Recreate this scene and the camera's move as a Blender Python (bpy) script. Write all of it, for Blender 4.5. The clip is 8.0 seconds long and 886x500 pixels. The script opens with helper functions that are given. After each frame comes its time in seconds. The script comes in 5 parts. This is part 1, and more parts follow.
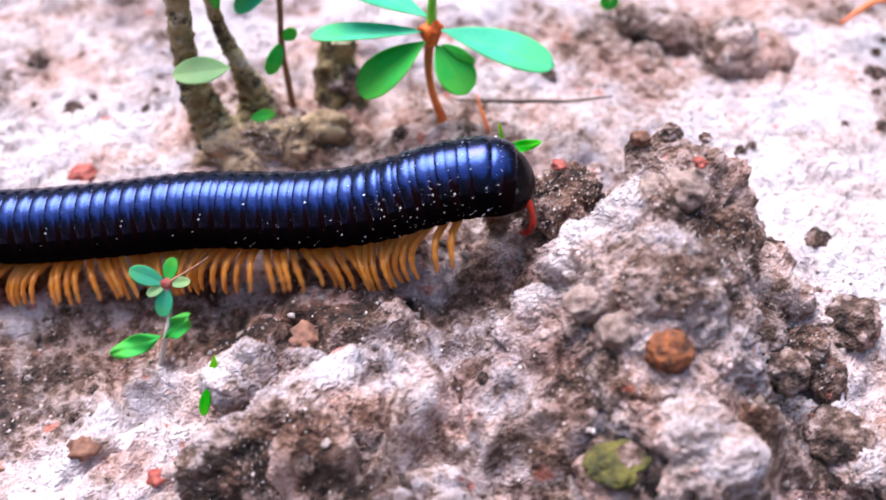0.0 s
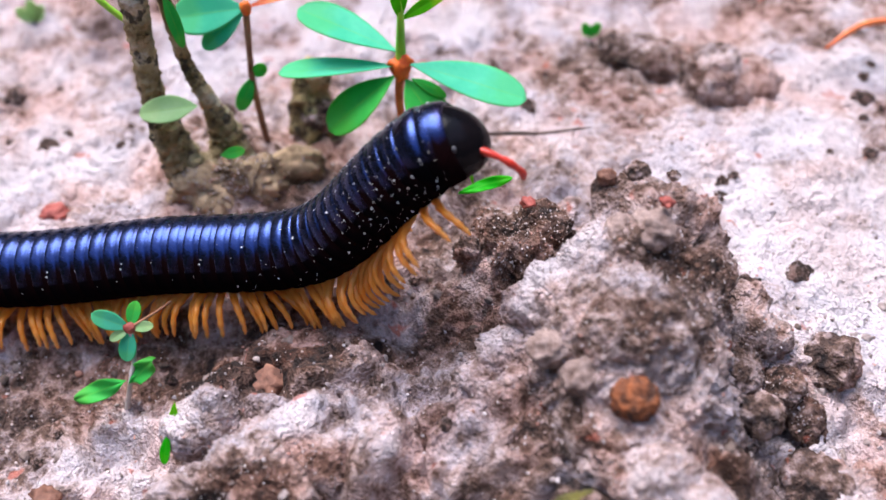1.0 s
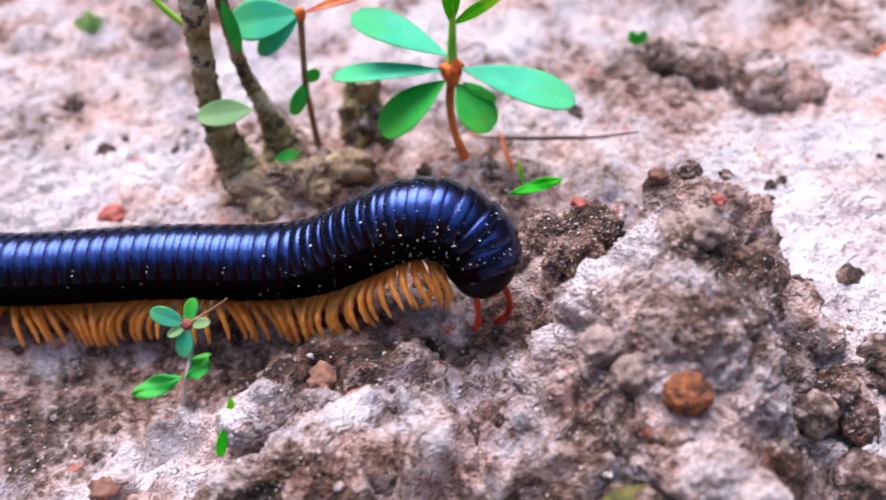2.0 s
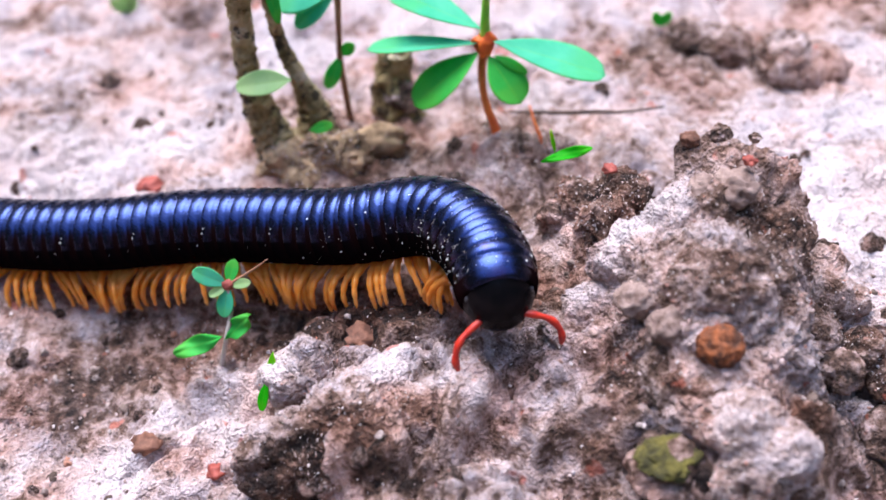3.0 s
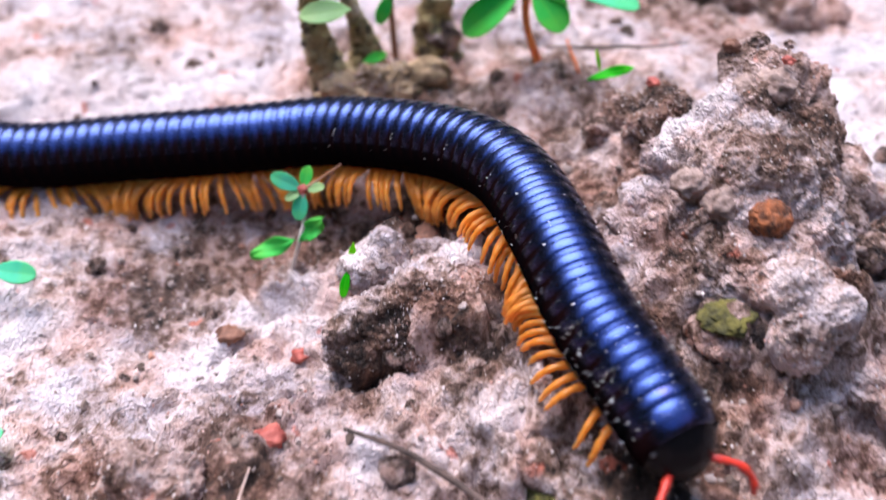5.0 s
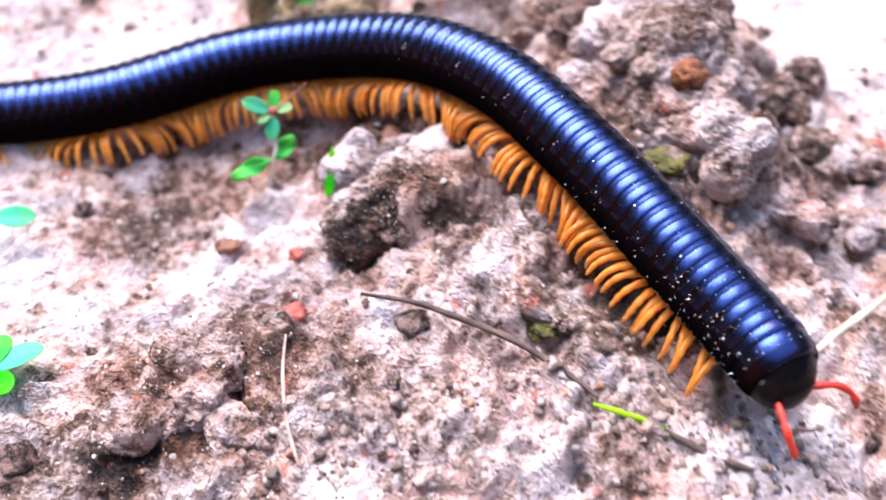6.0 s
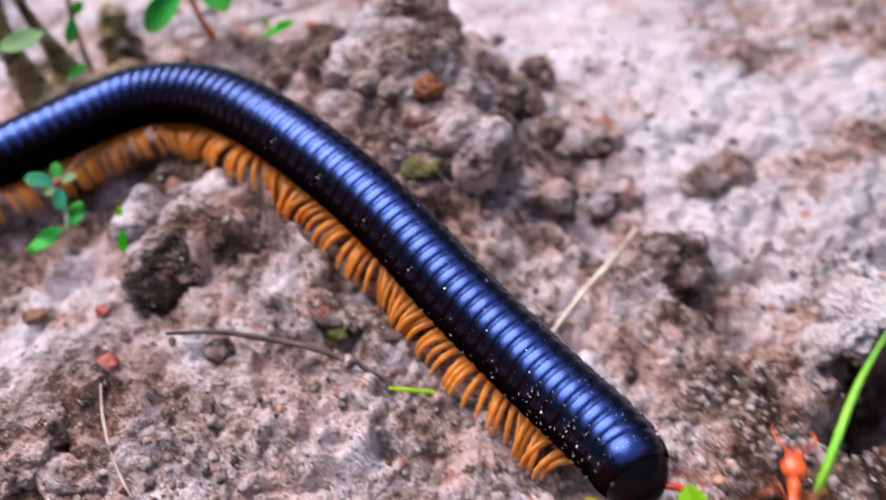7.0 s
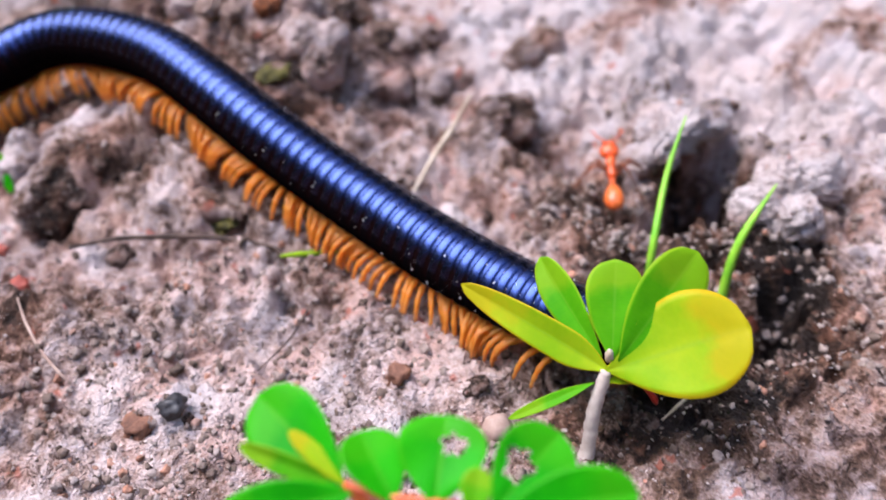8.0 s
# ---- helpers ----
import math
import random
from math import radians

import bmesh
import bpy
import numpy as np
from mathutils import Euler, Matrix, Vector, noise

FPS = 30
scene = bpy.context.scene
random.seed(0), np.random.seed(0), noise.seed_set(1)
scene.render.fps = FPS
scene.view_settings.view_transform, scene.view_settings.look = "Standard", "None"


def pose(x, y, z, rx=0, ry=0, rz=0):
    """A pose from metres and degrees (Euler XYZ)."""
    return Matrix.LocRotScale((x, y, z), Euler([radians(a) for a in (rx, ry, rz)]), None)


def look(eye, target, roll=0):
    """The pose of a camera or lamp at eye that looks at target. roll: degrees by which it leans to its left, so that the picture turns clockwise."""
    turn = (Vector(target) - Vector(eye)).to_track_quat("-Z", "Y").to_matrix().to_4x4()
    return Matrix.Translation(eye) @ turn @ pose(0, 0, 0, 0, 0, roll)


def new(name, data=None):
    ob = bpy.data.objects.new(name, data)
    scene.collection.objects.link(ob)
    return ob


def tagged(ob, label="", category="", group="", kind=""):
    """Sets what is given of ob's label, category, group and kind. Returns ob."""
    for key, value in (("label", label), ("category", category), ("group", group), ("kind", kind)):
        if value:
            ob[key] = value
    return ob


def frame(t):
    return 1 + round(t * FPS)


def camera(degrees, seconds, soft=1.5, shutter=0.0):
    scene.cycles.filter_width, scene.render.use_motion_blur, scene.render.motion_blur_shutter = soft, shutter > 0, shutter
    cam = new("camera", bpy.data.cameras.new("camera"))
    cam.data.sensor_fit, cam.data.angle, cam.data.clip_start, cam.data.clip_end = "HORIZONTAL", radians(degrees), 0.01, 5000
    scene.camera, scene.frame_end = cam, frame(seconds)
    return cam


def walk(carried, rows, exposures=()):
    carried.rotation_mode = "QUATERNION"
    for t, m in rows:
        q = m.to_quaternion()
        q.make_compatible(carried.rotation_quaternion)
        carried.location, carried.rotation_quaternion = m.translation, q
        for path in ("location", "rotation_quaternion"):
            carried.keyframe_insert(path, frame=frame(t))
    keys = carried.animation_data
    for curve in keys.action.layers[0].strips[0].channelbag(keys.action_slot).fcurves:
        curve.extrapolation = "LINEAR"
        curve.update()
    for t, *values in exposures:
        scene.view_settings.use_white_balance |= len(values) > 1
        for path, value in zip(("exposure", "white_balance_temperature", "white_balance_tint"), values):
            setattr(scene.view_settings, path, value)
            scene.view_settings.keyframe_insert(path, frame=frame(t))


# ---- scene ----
CM = 0.01  # the plan is written in centimetres
PITCH, RADIUS, RINGS = 0.195, 0.475, 77  # the millipede: ring spacing, girth and count
HALF = PITCH / 2

# ---------------------------------------------------------------- camera
cam = camera(48.0, 8.0, soft=1.6, shutter=0.5)
cam.data.dof.use_dof, cam.data.dof.focus_distance, cam.data.dof.aperture_fstop = True, 0.114, 16.5
PATH = [
    (0, (0.020, -0.007, 9.820), (0.036, 6.810, 2.504), -0.64),
    (0.5, (0.577, 0.267, 9.944), (0.420, 7.084, 2.630), -1.90),
    (1, (0.647, 0.400, 9.868), (0.454, 7.298, 2.630), -2.52),
    (1.5, (0.623, 0.403, 9.979), (0.277, 7.381, 2.824), -3.58),
    (2, (0.444, 0.113, 9.813), (-0.086, 7.158, 2.735), -4.18),
    (2.2, (0.284, -0.012, 9.793), (-0.277, 7.043, 2.728), -4.26),
    (3.3, (-0.035, -0.663, 9.501), (-0.624, 6.520, 2.568), -4.07),
    (3.5, (-0.207, -0.759, 9.403), (-0.782, 6.487, 2.536), -4.21),
    (4, (-0.335, -1.026, 9.423), (-0.975, 6.291, 2.637), -4.41),
    (4.2, (-0.485, -1.054, 9.266), (-1.026, 6.284, 2.494), -3.88),
    (5.3, (-1.532, -3.008, 9.205), (-1.247, 4.313, 2.399), -0.87),
    (5.5, (-1.764, -3.411, 9.061), (-1.048, 3.948, 2.328), -0.79),
    (6, (-2.901, -4.396, 9.133), (-1.641, 2.865, 2.373), -2.39),
    (6.5, (-2.394, -5.270, 9.436), (-0.390, 1.948, 2.811), -5.59),
    (7, (-2.493, -5.786, 9.908), (0.329, 1.149, 3.278), -4.73),
    (7.5, (-3.110, -7.261, 9.658), (0.285, -0.793, 2.830), -7.08),
    (8, (-3.858, -7.930, 9.835), (0.082, -1.758, 3.024), -7.95),
]
walk(cam, [(t, look(Vector(eye) * CM, Vector(target) * CM, roll)) for t, eye, target, roll in PATH],
     exposures=[(0.0, 2.48, 6120, 12), (0.5, 2.40, 6150, 12), (1.0, 2.19, 6150, 12), (2.2, 2.26, 6120, 12), (3.3, 2.31, 6120, 13), (4.2, 2.29, 6120, 13), (5.4, 2.55, 6180, 13), (6.0, 2.86, 6180, 13), (6.5, 2.60, 6180, 13), (7.0, 1.98, 6270, 13), (7.5, 2.17, 6270, 13), (8.0, 2.08, 6270, 13)])

# ---------------------------------------------------------------- sky and sun
SUN_ELEVATION, SUN_ROTATION = 66.0, -25.0
world = bpy.data.worlds.new("sky")
scene.world = world
world.use_nodes = True
wn = world.node_tree.nodes
wn.clear()
sky = wn.new("ShaderNodeTexSky")
sky.sky_type, sky.sun_disc = "NISHITA", False
sky.sun_elevation, sky.sun_rotation = radians(SUN_ELEVATION), radians(SUN_ROTATION)
sky.air_density, sky.dust_density, sky.ozone_density = 1.0, 1.5, 1.0
back = wn.new("ShaderNodeBackground")
back.inputs["Strength"].default_value = 0.12
wout = wn.new("ShaderNodeOutputWorld")
world.node_tree.links.new(sky.outputs[0], back.inputs[0])
world.node_tree.links.new(back.outputs[0], wout.inputs[0])

lamp = bpy.data.lights.new("sun", "SUN")
lamp.energy, lamp.angle, lamp.color = 1.4, radians(46), (1.0, 0.95, 0.93)
sun = new("sun", lamp)
a, e = radians(SUN_ROTATION), radians(SUN_ELEVATION)
toward = Vector((math.sin(a) * math.cos(e), math.cos(a) * math.cos(e), math.sin(e)))
sun.matrix_world = look(toward, (0, 0, 0))


# ---------------------------------------------------------------- materials
class Nodes:
    """A small helper that strings shader nodes together."""

    def __init__(self, name):
        self.mat = bpy.data.materials.new(name)
        self.mat.use_nodes = True
        self.tree = self.mat.node_tree
        self.bsdf = self.tree.nodes["Principled BSDF"]
        self.coord = self.tree.nodes.new("ShaderNodeTexCoord").outputs["Object"]

    def set(self, **values):
        for key, value in values.items():
            socket = self.bsdf.inputs[key.replace("_", " ")]
            if isinstance(value, bpy.types.NodeSocket):
                self.tree.links.new(value, socket)
            else:
                socket.default_value = (*value, 1.0) if isinstance(value, tuple) and len(value) == 3 and socket.type == "RGBA" else value
        return self

    def noise(self, scale, detail=4.0, rough=0.55, coord=None):
        n = self.tree.nodes.new("ShaderNodeTexNoise")
        n.inputs["Scale"].default_value, n.inputs["Detail"].default_value, n.inputs["Roughness"].default_value = scale, detail, rough
        self.tree.links.new(coord or self.coord, n.inputs["Vector"])
        return n.outputs["Fac"]

    def cell(self, scale, feature="F1", out="Distance"):
        n = self.tree.nodes.new("ShaderNodeTexVoronoi")
        n.feature = feature
        n.inputs["Scale"].default_value = scale
        self.tree.links.new(self.coord, n.inputs["Vector"])
        return n.outputs[out]

    def ramp(self, fac, *stops):
        n = self.tree.nodes.new("ShaderNodeValToRGB")
        while len(n.color_ramp.elements) < len(stops):
            n.color_ramp.elements.new(0.5)
        for element, (at, colour) in zip(n.color_ramp.elements, stops):
            element.position, element.color = at, (*colour, 1.0) if isinstance(colour, tuple) else (colour, colour, colour, 1.0)
        self.tree.links.new(fac, n.inputs["Fac"])
        return n.outputs["Color"]

    def mix(self, fac, a, b, kind="MIX"):
        n = self.tree.nodes.new("ShaderNodeMix")
        n.data_type, n.blend_type = "RGBA", kind
        for socket, value in ((n.inputs[0], fac), (n.inputs[6], a), (n.inputs[7], b)):
            if isinstance(value, bpy.types.NodeSocket):
                self.tree.links.new(value, socket)
            else:
                socket.default_value = (*value, 1.0) if isinstance(value, tuple) else value
        return n.outputs[2]

    def math(self, kind, a, b=0.0):
        n = self.tree.nodes.new("ShaderNodeMath")
        n.operation = kind
        for socket, value in ((n.inputs[0], a), (n.inputs[1], b)):
            if isinstance(value, bpy.types.NodeSocket):
                self.tree.links.new(value, socket)
            else:
                socket.default_value = value
        return n.outputs[0]

    def bump(self, height, strength, distance):
        n = self.tree.nodes.new("ShaderNodeBump")
        n.inputs["Strength"].default_value, n.inputs["Distance"].default_value = strength, distance
        self.tree.links.new(height, n.inputs["Height"])
        self.set(Normal=n.outputs["Normal"])
        return self

    def island(self):
        return self.tree.nodes.new("ShaderNodeNewGeometry").outputs["Random Per Island"]

    def chance(self):
        return self.tree.nodes.new("ShaderNodeObjectInfo").outputs["Random"]


def soil(name, shift=0.0, earthy=None):
    """Crusted sandy soil: pale pinkish crust over brown earth, with dark crumbs, grey and rusty patches. earthy: how much brown earth shows."""
    n = Nodes(name)
    patches = n.noise(60, 6, 0.68)
    lumps = n.noise(190, 5, 0.65)
    grain = n.noise(620, 4, 0.7)
    fleck = n.noise(1900, 3, 0.6)
    earth = n.math("ADD", n.math("MULTIPLY", patches, 0.0), earthy or 0.0)
    if earthy is None:
        attribute = n.tree.nodes.new("ShaderNodeAttribute")
        attribute.attribute_name = "earth"
        earth = attribute.outputs["Fac"]
    both = n.math("ADD", n.math("MULTIPLY", patches, 0.34), n.math("ADD", n.math("MULTIPLY", lumps, 0.34), n.math("MULTIPLY", grain, 0.32)))
    # earth darkens and browns the soil; it also carries the painted shade
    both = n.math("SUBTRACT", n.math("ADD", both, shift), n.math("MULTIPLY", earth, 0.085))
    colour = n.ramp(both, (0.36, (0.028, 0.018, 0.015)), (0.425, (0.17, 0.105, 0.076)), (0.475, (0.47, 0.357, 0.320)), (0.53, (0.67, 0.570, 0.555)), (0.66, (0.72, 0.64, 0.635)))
    tint = n.ramp(n.noise(110, 3, 0.5), (0.40, (0.50, 0.53, 0.64)), (0.47, (0.76, 0.72, 0.74)), (0.53, (0.80, 0.70, 0.70)), (0.62, (0.66, 0.37, 0.28)))
    colour = n.mix(0.5, colour, tint, "MULTIPLY")
    wide = n.ramp(n.noise(32, 4, 0.6), (0.36, (0.60, 0.56, 0.60)), (0.48, (0.92, 0.88, 0.87)), (0.62, (1.0, 0.95, 0.93)))
    colour = n.mix(0.75, colour, wide, "MULTIPLY")
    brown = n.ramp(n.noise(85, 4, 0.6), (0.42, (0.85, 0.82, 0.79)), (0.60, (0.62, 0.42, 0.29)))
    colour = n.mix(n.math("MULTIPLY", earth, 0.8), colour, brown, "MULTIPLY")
    colour = n.mix(0.20, colour, n.ramp(fleck, (0.40, 0.35), (0.52, 1.0), (0.66, 1.2)), "MULTIPLY")
    tone = n.ramp(n.cell(2300, out="Color"), (0.25, 0.55), (0.5, 0.97), (0.75, 1.12))
    colour = n.mix(0.22, colour, tone, "MULTIPLY")
    calm = n.ramp(n.math("SUBTRACT", n.math("MULTIPLY", earth, -2.4), 0.2), (0.0, 0.0), (1.0, 0.75))
    colour = n.mix(calm, colour, n.ramp(n.noise(150, 3, 0.5), (0.35, (0.50, 0.435, 0.435)), (0.65, (0.66, 0.59, 0.595))))
    red = n.ramp(n.noise(240, 2, 0.5), (0.69, 0.0), (0.73, 1.0))
    colour = n.mix(n.math("MULTIPLY", red, 0.7), colour, (0.40, 0.10, 0.06))
    n.set(Base_Color=colour, Roughness=n.math("SUBTRACT", 0.98, n.math("MULTIPLY", earth, 0.18)), Specular_IOR_Level=0.3)
    return n.bump(n.math("ADD", n.math("ADD", grain, lumps), n.math("SUBTRACT", n.math("MULTIPLY", fleck, 0.35), n.math("MULTIPLY", n.cell(2500), 0.22))), 1.0, 0.0014).mat


SOIL = soil("crusty_soil")
CLOD = soil("clod_soil", -0.018, 0.45)
MOUND = soil("mound_soil", -0.005, 0.40)
DARK_CLOD = soil("damp_soil", 0.012, 0.9)


def grains_material():
    n = Nodes("sand_grains")
    colour = n.ramp(n.island(), (0.0, (0.10, 0.06, 0.05)), (0.25, (0.33, 0.22, 0.18)), (0.45, (0.50, 0.41, 0.39)), (0.85, (0.54, 0.47, 0.455)), (0.96, (0.45, 0.16, 0.10)))
    return n.set(Base_Color=n.mix(n.ramp(n.noise(900, 3), (0.35, 0.0), (0.6, 0.5)), colour, (0.3, 0.24, 0.22)), Roughness=0.85).mat


GRAINS = grains_material()


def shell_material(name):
    """Black chitin; the sky's blue reflection is tinted in and masked to the back."""
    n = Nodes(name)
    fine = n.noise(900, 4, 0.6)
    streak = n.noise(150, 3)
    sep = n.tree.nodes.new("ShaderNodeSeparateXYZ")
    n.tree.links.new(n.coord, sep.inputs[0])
    # cuts reflection by height on the ring, so flanks and ring fronts stay black
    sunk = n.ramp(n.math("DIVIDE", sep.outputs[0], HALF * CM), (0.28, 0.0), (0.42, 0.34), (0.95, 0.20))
    reflect_mask = n.ramp(n.math("SUBTRACT", n.math("DIVIDE", sep.outputs[2], RADIUS * CM), sunk), (0.32, 0.0), (0.54, 0.65), (0.78, 1.0))
    sky_tint = n.mix(n.ramp(streak, (0.48, 0.0), (0.66, 0.8)), (0.18, 0.31, 1.0), (0.50, 0.30, 0.90))
    n.set(Base_Color=n.mix(n.ramp(streak, (0.5, 0.0), (0.72, 1.0)), (0.002, 0.0018, 0.0024), (0.009, 0.0028, 0.003)), Specular_IOR_Level=reflect_mask, Specular_Tint=sky_tint,
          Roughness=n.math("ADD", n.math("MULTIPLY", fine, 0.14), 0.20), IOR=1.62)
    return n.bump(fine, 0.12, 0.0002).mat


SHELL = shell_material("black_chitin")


def plain(name, one, two, scale, rough=0.5, bump=0.0, **more):
    n = Nodes(name)
    f = n.noise(scale, 4, 0.6)
    n.set(Base_Color=n.ramp(f, (0.35, one), (0.65, two)), Roughness=rough, **more)
    return (n.bump(f, 0.5, bump) if bump else n).mat


HEAD_SHELL = plain("black_head", (0.003, 0.003, 0.004), (0.007, 0.005, 0.006), 500, 0.20, 0.0001, Specular_IOR_Level=0.07)


def leg_material():
    """Amber chitin that lets some light through; each leg a little different, with darker joints."""
    n = Nodes("amber_leg")
    f = n.noise(420, 3, 0.6)
    colour = n.ramp(f, (0.35, (0.82, 0.33, 0.038)), (0.65, (0.97, 0.58, 0.16)))
    n.set(Base_Color=n.mix(n.math("MULTIPLY", n.chance(), 0.30), colour, (0.30, 0.085, 0.012)), Roughness=0.33)
    glow = n.tree.nodes.new("ShaderNodeBsdfTranslucent")
    glow.inputs["Color"].default_value = (0.95, 0.44, 0.06, 1.0)
    both = n.tree.nodes.new("ShaderNodeMixShader")
    both.inputs[0].default_value = 0.5
    n.tree.links.new(n.bsdf.outputs[0], both.inputs[1])
    n.tree.links.new(glow.outputs[0], both.inputs[2])
    n.tree.links.new(both.outputs[0], n.tree.nodes["Material Output"].inputs[0])
    return n.mat


LEG = leg_material()
FEELER = plain("red_feeler", (0.36, 0.008, 0.006), (0.55, 0.03, 0.010), 900, 0.4)


def bark_material():
    """Old weathered bark: olive brown, with dark pits and pale flakes."""
    n = Nodes("bark")
    f = n.noise(170, 6, 0.65)
    pits = n.noise(420, 3, 0.6)
    colour = n.ramp(f, (0.34, (0.09, 0.060, 0.022)), (0.46, (0.27, 0.195, 0.085)), (0.58, (0.42, 0.33, 0.18)), (0.70, (0.62, 0.56, 0.46)))
    colour = n.mix(n.ramp(pits, (0.40, 0.85), (0.47, 0.0)), colour, (0.018, 0.014, 0.010))
    n.set(Base_Color=colour, Roughness=0.9)
    return n.bump(n.math("ADD", f, pits), 1.0, 0.0016).mat


BARK = bark_material()

RED_STEM = plain("red_stem", (0.50, 0.07, 0.015), (0.72, 0.19, 0.04), 260, 0.5, 0.0002)
PALE_STEM = plain("pale_stem", (0.42, 0.34, 0.30), (0.62, 0.55, 0.50), 300, 0.7, 0.0004)
BROWN_STEM = plain("brown_stem", (0.16, 0.06, 0.03), (0.34, 0.17, 0.09), 260, 0.6, 0.0002)
GREEN_STEM = plain("green_stem", (0.16, 0.48, 0.02), (0.34, 0.64, 0.04), 300, 0.5)
JOINT = plain("red_joint", (0.60, 0.07, 0.01), (0.82, 0.18, 0.01), 500, 0.6, 0.0004)
STRAW = plain("dry_straw", (0.40, 0.30, 0.22), (0.62, 0.52, 0.42), 300, 0.75, 0.0002)
BROWN_STRAW = plain("rootlet_bark", (0.26, 0.16, 0.13), (0.46, 0.33, 0.28), 300, 0.8, 0.0002)
TWIG = plain("twig_bark", (0.024, 0.014, 0.011), (0.11, 0.066, 0.052), 300, 0.85, 0.0004)
NUT = plain("seed_husk", (0.018, 0.006, 0.003), (0.30, 0.085, 0.022), 900, 0.8, 0.0022)
RED_CRUMB = plain("red_crumb", (0.18, 0.025, 0.018), (0.42, 0.10, 0.07), 500, 0.7, 0.0006)
BROWN_CRUMB = plain("brown_crumb", (0.07, 0.026, 0.016), (0.27, 0.12, 0.072), 420, 0.8, 0.0008)
LUMP = plain("smooth_clod", (0.13, 0.078, 0.062), (0.35, 0.25, 0.215), 520, 0.95, 0.0022)
DEBRIS = plain("leaf_mould", (0.075, 0.043, 0.020), (0.44, 0.30, 0.175), 320, 0.95, 0.0016)
MOSS = plain("moss", (0.022, 0.020, 0.005), (0.105, 0.088, 0.014), 700, 0.95, 0.0010)
# for the unseen ring that keeps out light from the low sky
SKY_SCREEN = plain("dark_screen", (0.012, 0.022, 0.008), (0.05, 0.07, 0.03), 1.2, 0.9)
SAND = plain("clinging_sand", (0.82, 0.80, 0.78), (0.92, 0.91, 0.90), 900, 0.6)
BLACK_STONE = plain("black_stone", (0.015, 0.014, 0.018), (0.06, 0.055, 0.06), 300, 0.5, 0.0005)


def leaf_material(name, one, two, edge, rough=0.42):
    """A blade seen against the light: veins, blotches and some light let through."""
    n = Nodes(name)
    blotch = n.ramp(n.noise(140, 4, 0.6), (0.35, one), (0.68, two))
    uv = n.tree.nodes.new("ShaderNodeUVMap").outputs[0]
    sep = n.tree.nodes.new("ShaderNodeSeparateXYZ")
    n.tree.links.new(uv, sep.inputs[0])
    away = n.math("ABSOLUTE", n.math("SUBTRACT", sep.outputs[1], 0.5))
    rim = n.ramp(away, (0.43, 0.0), (0.5, 0.8))
    vein = n.ramp(away, (0.0, 0.28), (0.04, 0.0))
    side = n.tree.nodes.new("ShaderNodeTexWave")
    side.inputs["Scale"].default_value, side.inputs["Distortion"].default_value = 9.0, 1.0
    n.tree.links.new(uv, side.inputs["Vector"])
    colour = n.mix(rim, n.mix(vein, blotch, (0.30, 0.56, 0.06)), edge)
    colour = n.mix(n.math("MULTIPLY", side.outputs["Fac"], 0.02), colour, (0.30, 0.55, 0.12))
    colour = n.mix(n.ramp(n.math("ADD", sep.outputs[0], n.math("MULTIPLY", n.noise(220, 3), 0.5)), (0.85, 0.0), (1.45, 0.5)), colour, edge)
    n.set(Base_Color=colour, Roughness=rough, Specular_IOR_Level=0.14)
    n.bump(n.math("ADD", n.noise(260, 4), n.noise(700, 3)), 0.18, 0.0003)
    glow = n.tree.nodes.new("ShaderNodeBsdfTranslucent")
    n.tree.links.new(colour, glow.inputs["Color"])
    both = n.tree.nodes.new("ShaderNodeMixShader")
    both.inputs[0].default_value = 0.5
    n.tree.links.new(n.bsdf.outputs[0], both.inputs[1])
    n.tree.links.new(glow.outputs[0], both.inputs[2])
    n.tree.links.new(both.outputs[0], n.tree.nodes["Material Output"].inputs[0])
    return n.mat


LEAF = leaf_material("green_leaf", (0.035, 0.44, 0.065), (0.09, 0.58, 0.10), (0.14, 0.52, 0.06))
TEAL_LEAF = leaf_material("bluish_leaf", (0.075, 0.56, 0.33), (0.16, 0.70, 0.45), (0.14, 0.60, 0.20))
LIME_LEAF = leaf_material("lime_leaf", (0.08, 0.45, 0.003), (0.17, 0.59, 0.006), (0.42, 0.60, 0.015))
YELLOW_LEAF = leaf_material("yellowing_leaf", (0.30, 0.56, 0.004), (0.52, 0.66, 0.012), (0.80, 0.50, 0.01))
BRIGHT_LEAF = leaf_material("bright_leaf", (0.008, 0.40, 0.001), (0.030, 0.55, 0.002), (0.09, 0.55, 0.006))
PALE_LEAF = leaf_material("pale_leaf", (0.36, 0.60, 0.24), (0.55, 0.74, 0.40), (0.50, 0.66, 0.30))


# ---------------------------------------------------------------- mesh helpers
def mesh_object(name, verts, faces, material, parent=None, label="", smooth=True, uvs=None):
    """One mesh from points in centimetres."""
    me = bpy.data.meshes.new(name)
    me.from_pydata([tuple(v) for v in np.asarray(verts, float) * CM], [], faces)
    if uvs is not None:
        layer = me.uv_layers.new()
        for loop in me.loops:
            layer.data[loop.index].uv = uvs[loop.vertex_index]
    me.materials.append(material)
    if smooth:
        me.shade_smooth()
    ob = new(name, me)
    if parent:
        ob.parent = parent
    return tagged(ob, label=label) if label else ob


def share(name, source, parent, m=None, label=""):
    """Another part on the same mesh."""
    ob = new(name, source.data)
    ob.parent = parent
    if m is not None:
        ob.matrix_basis = m
    return tagged(ob, label=label) if label else ob


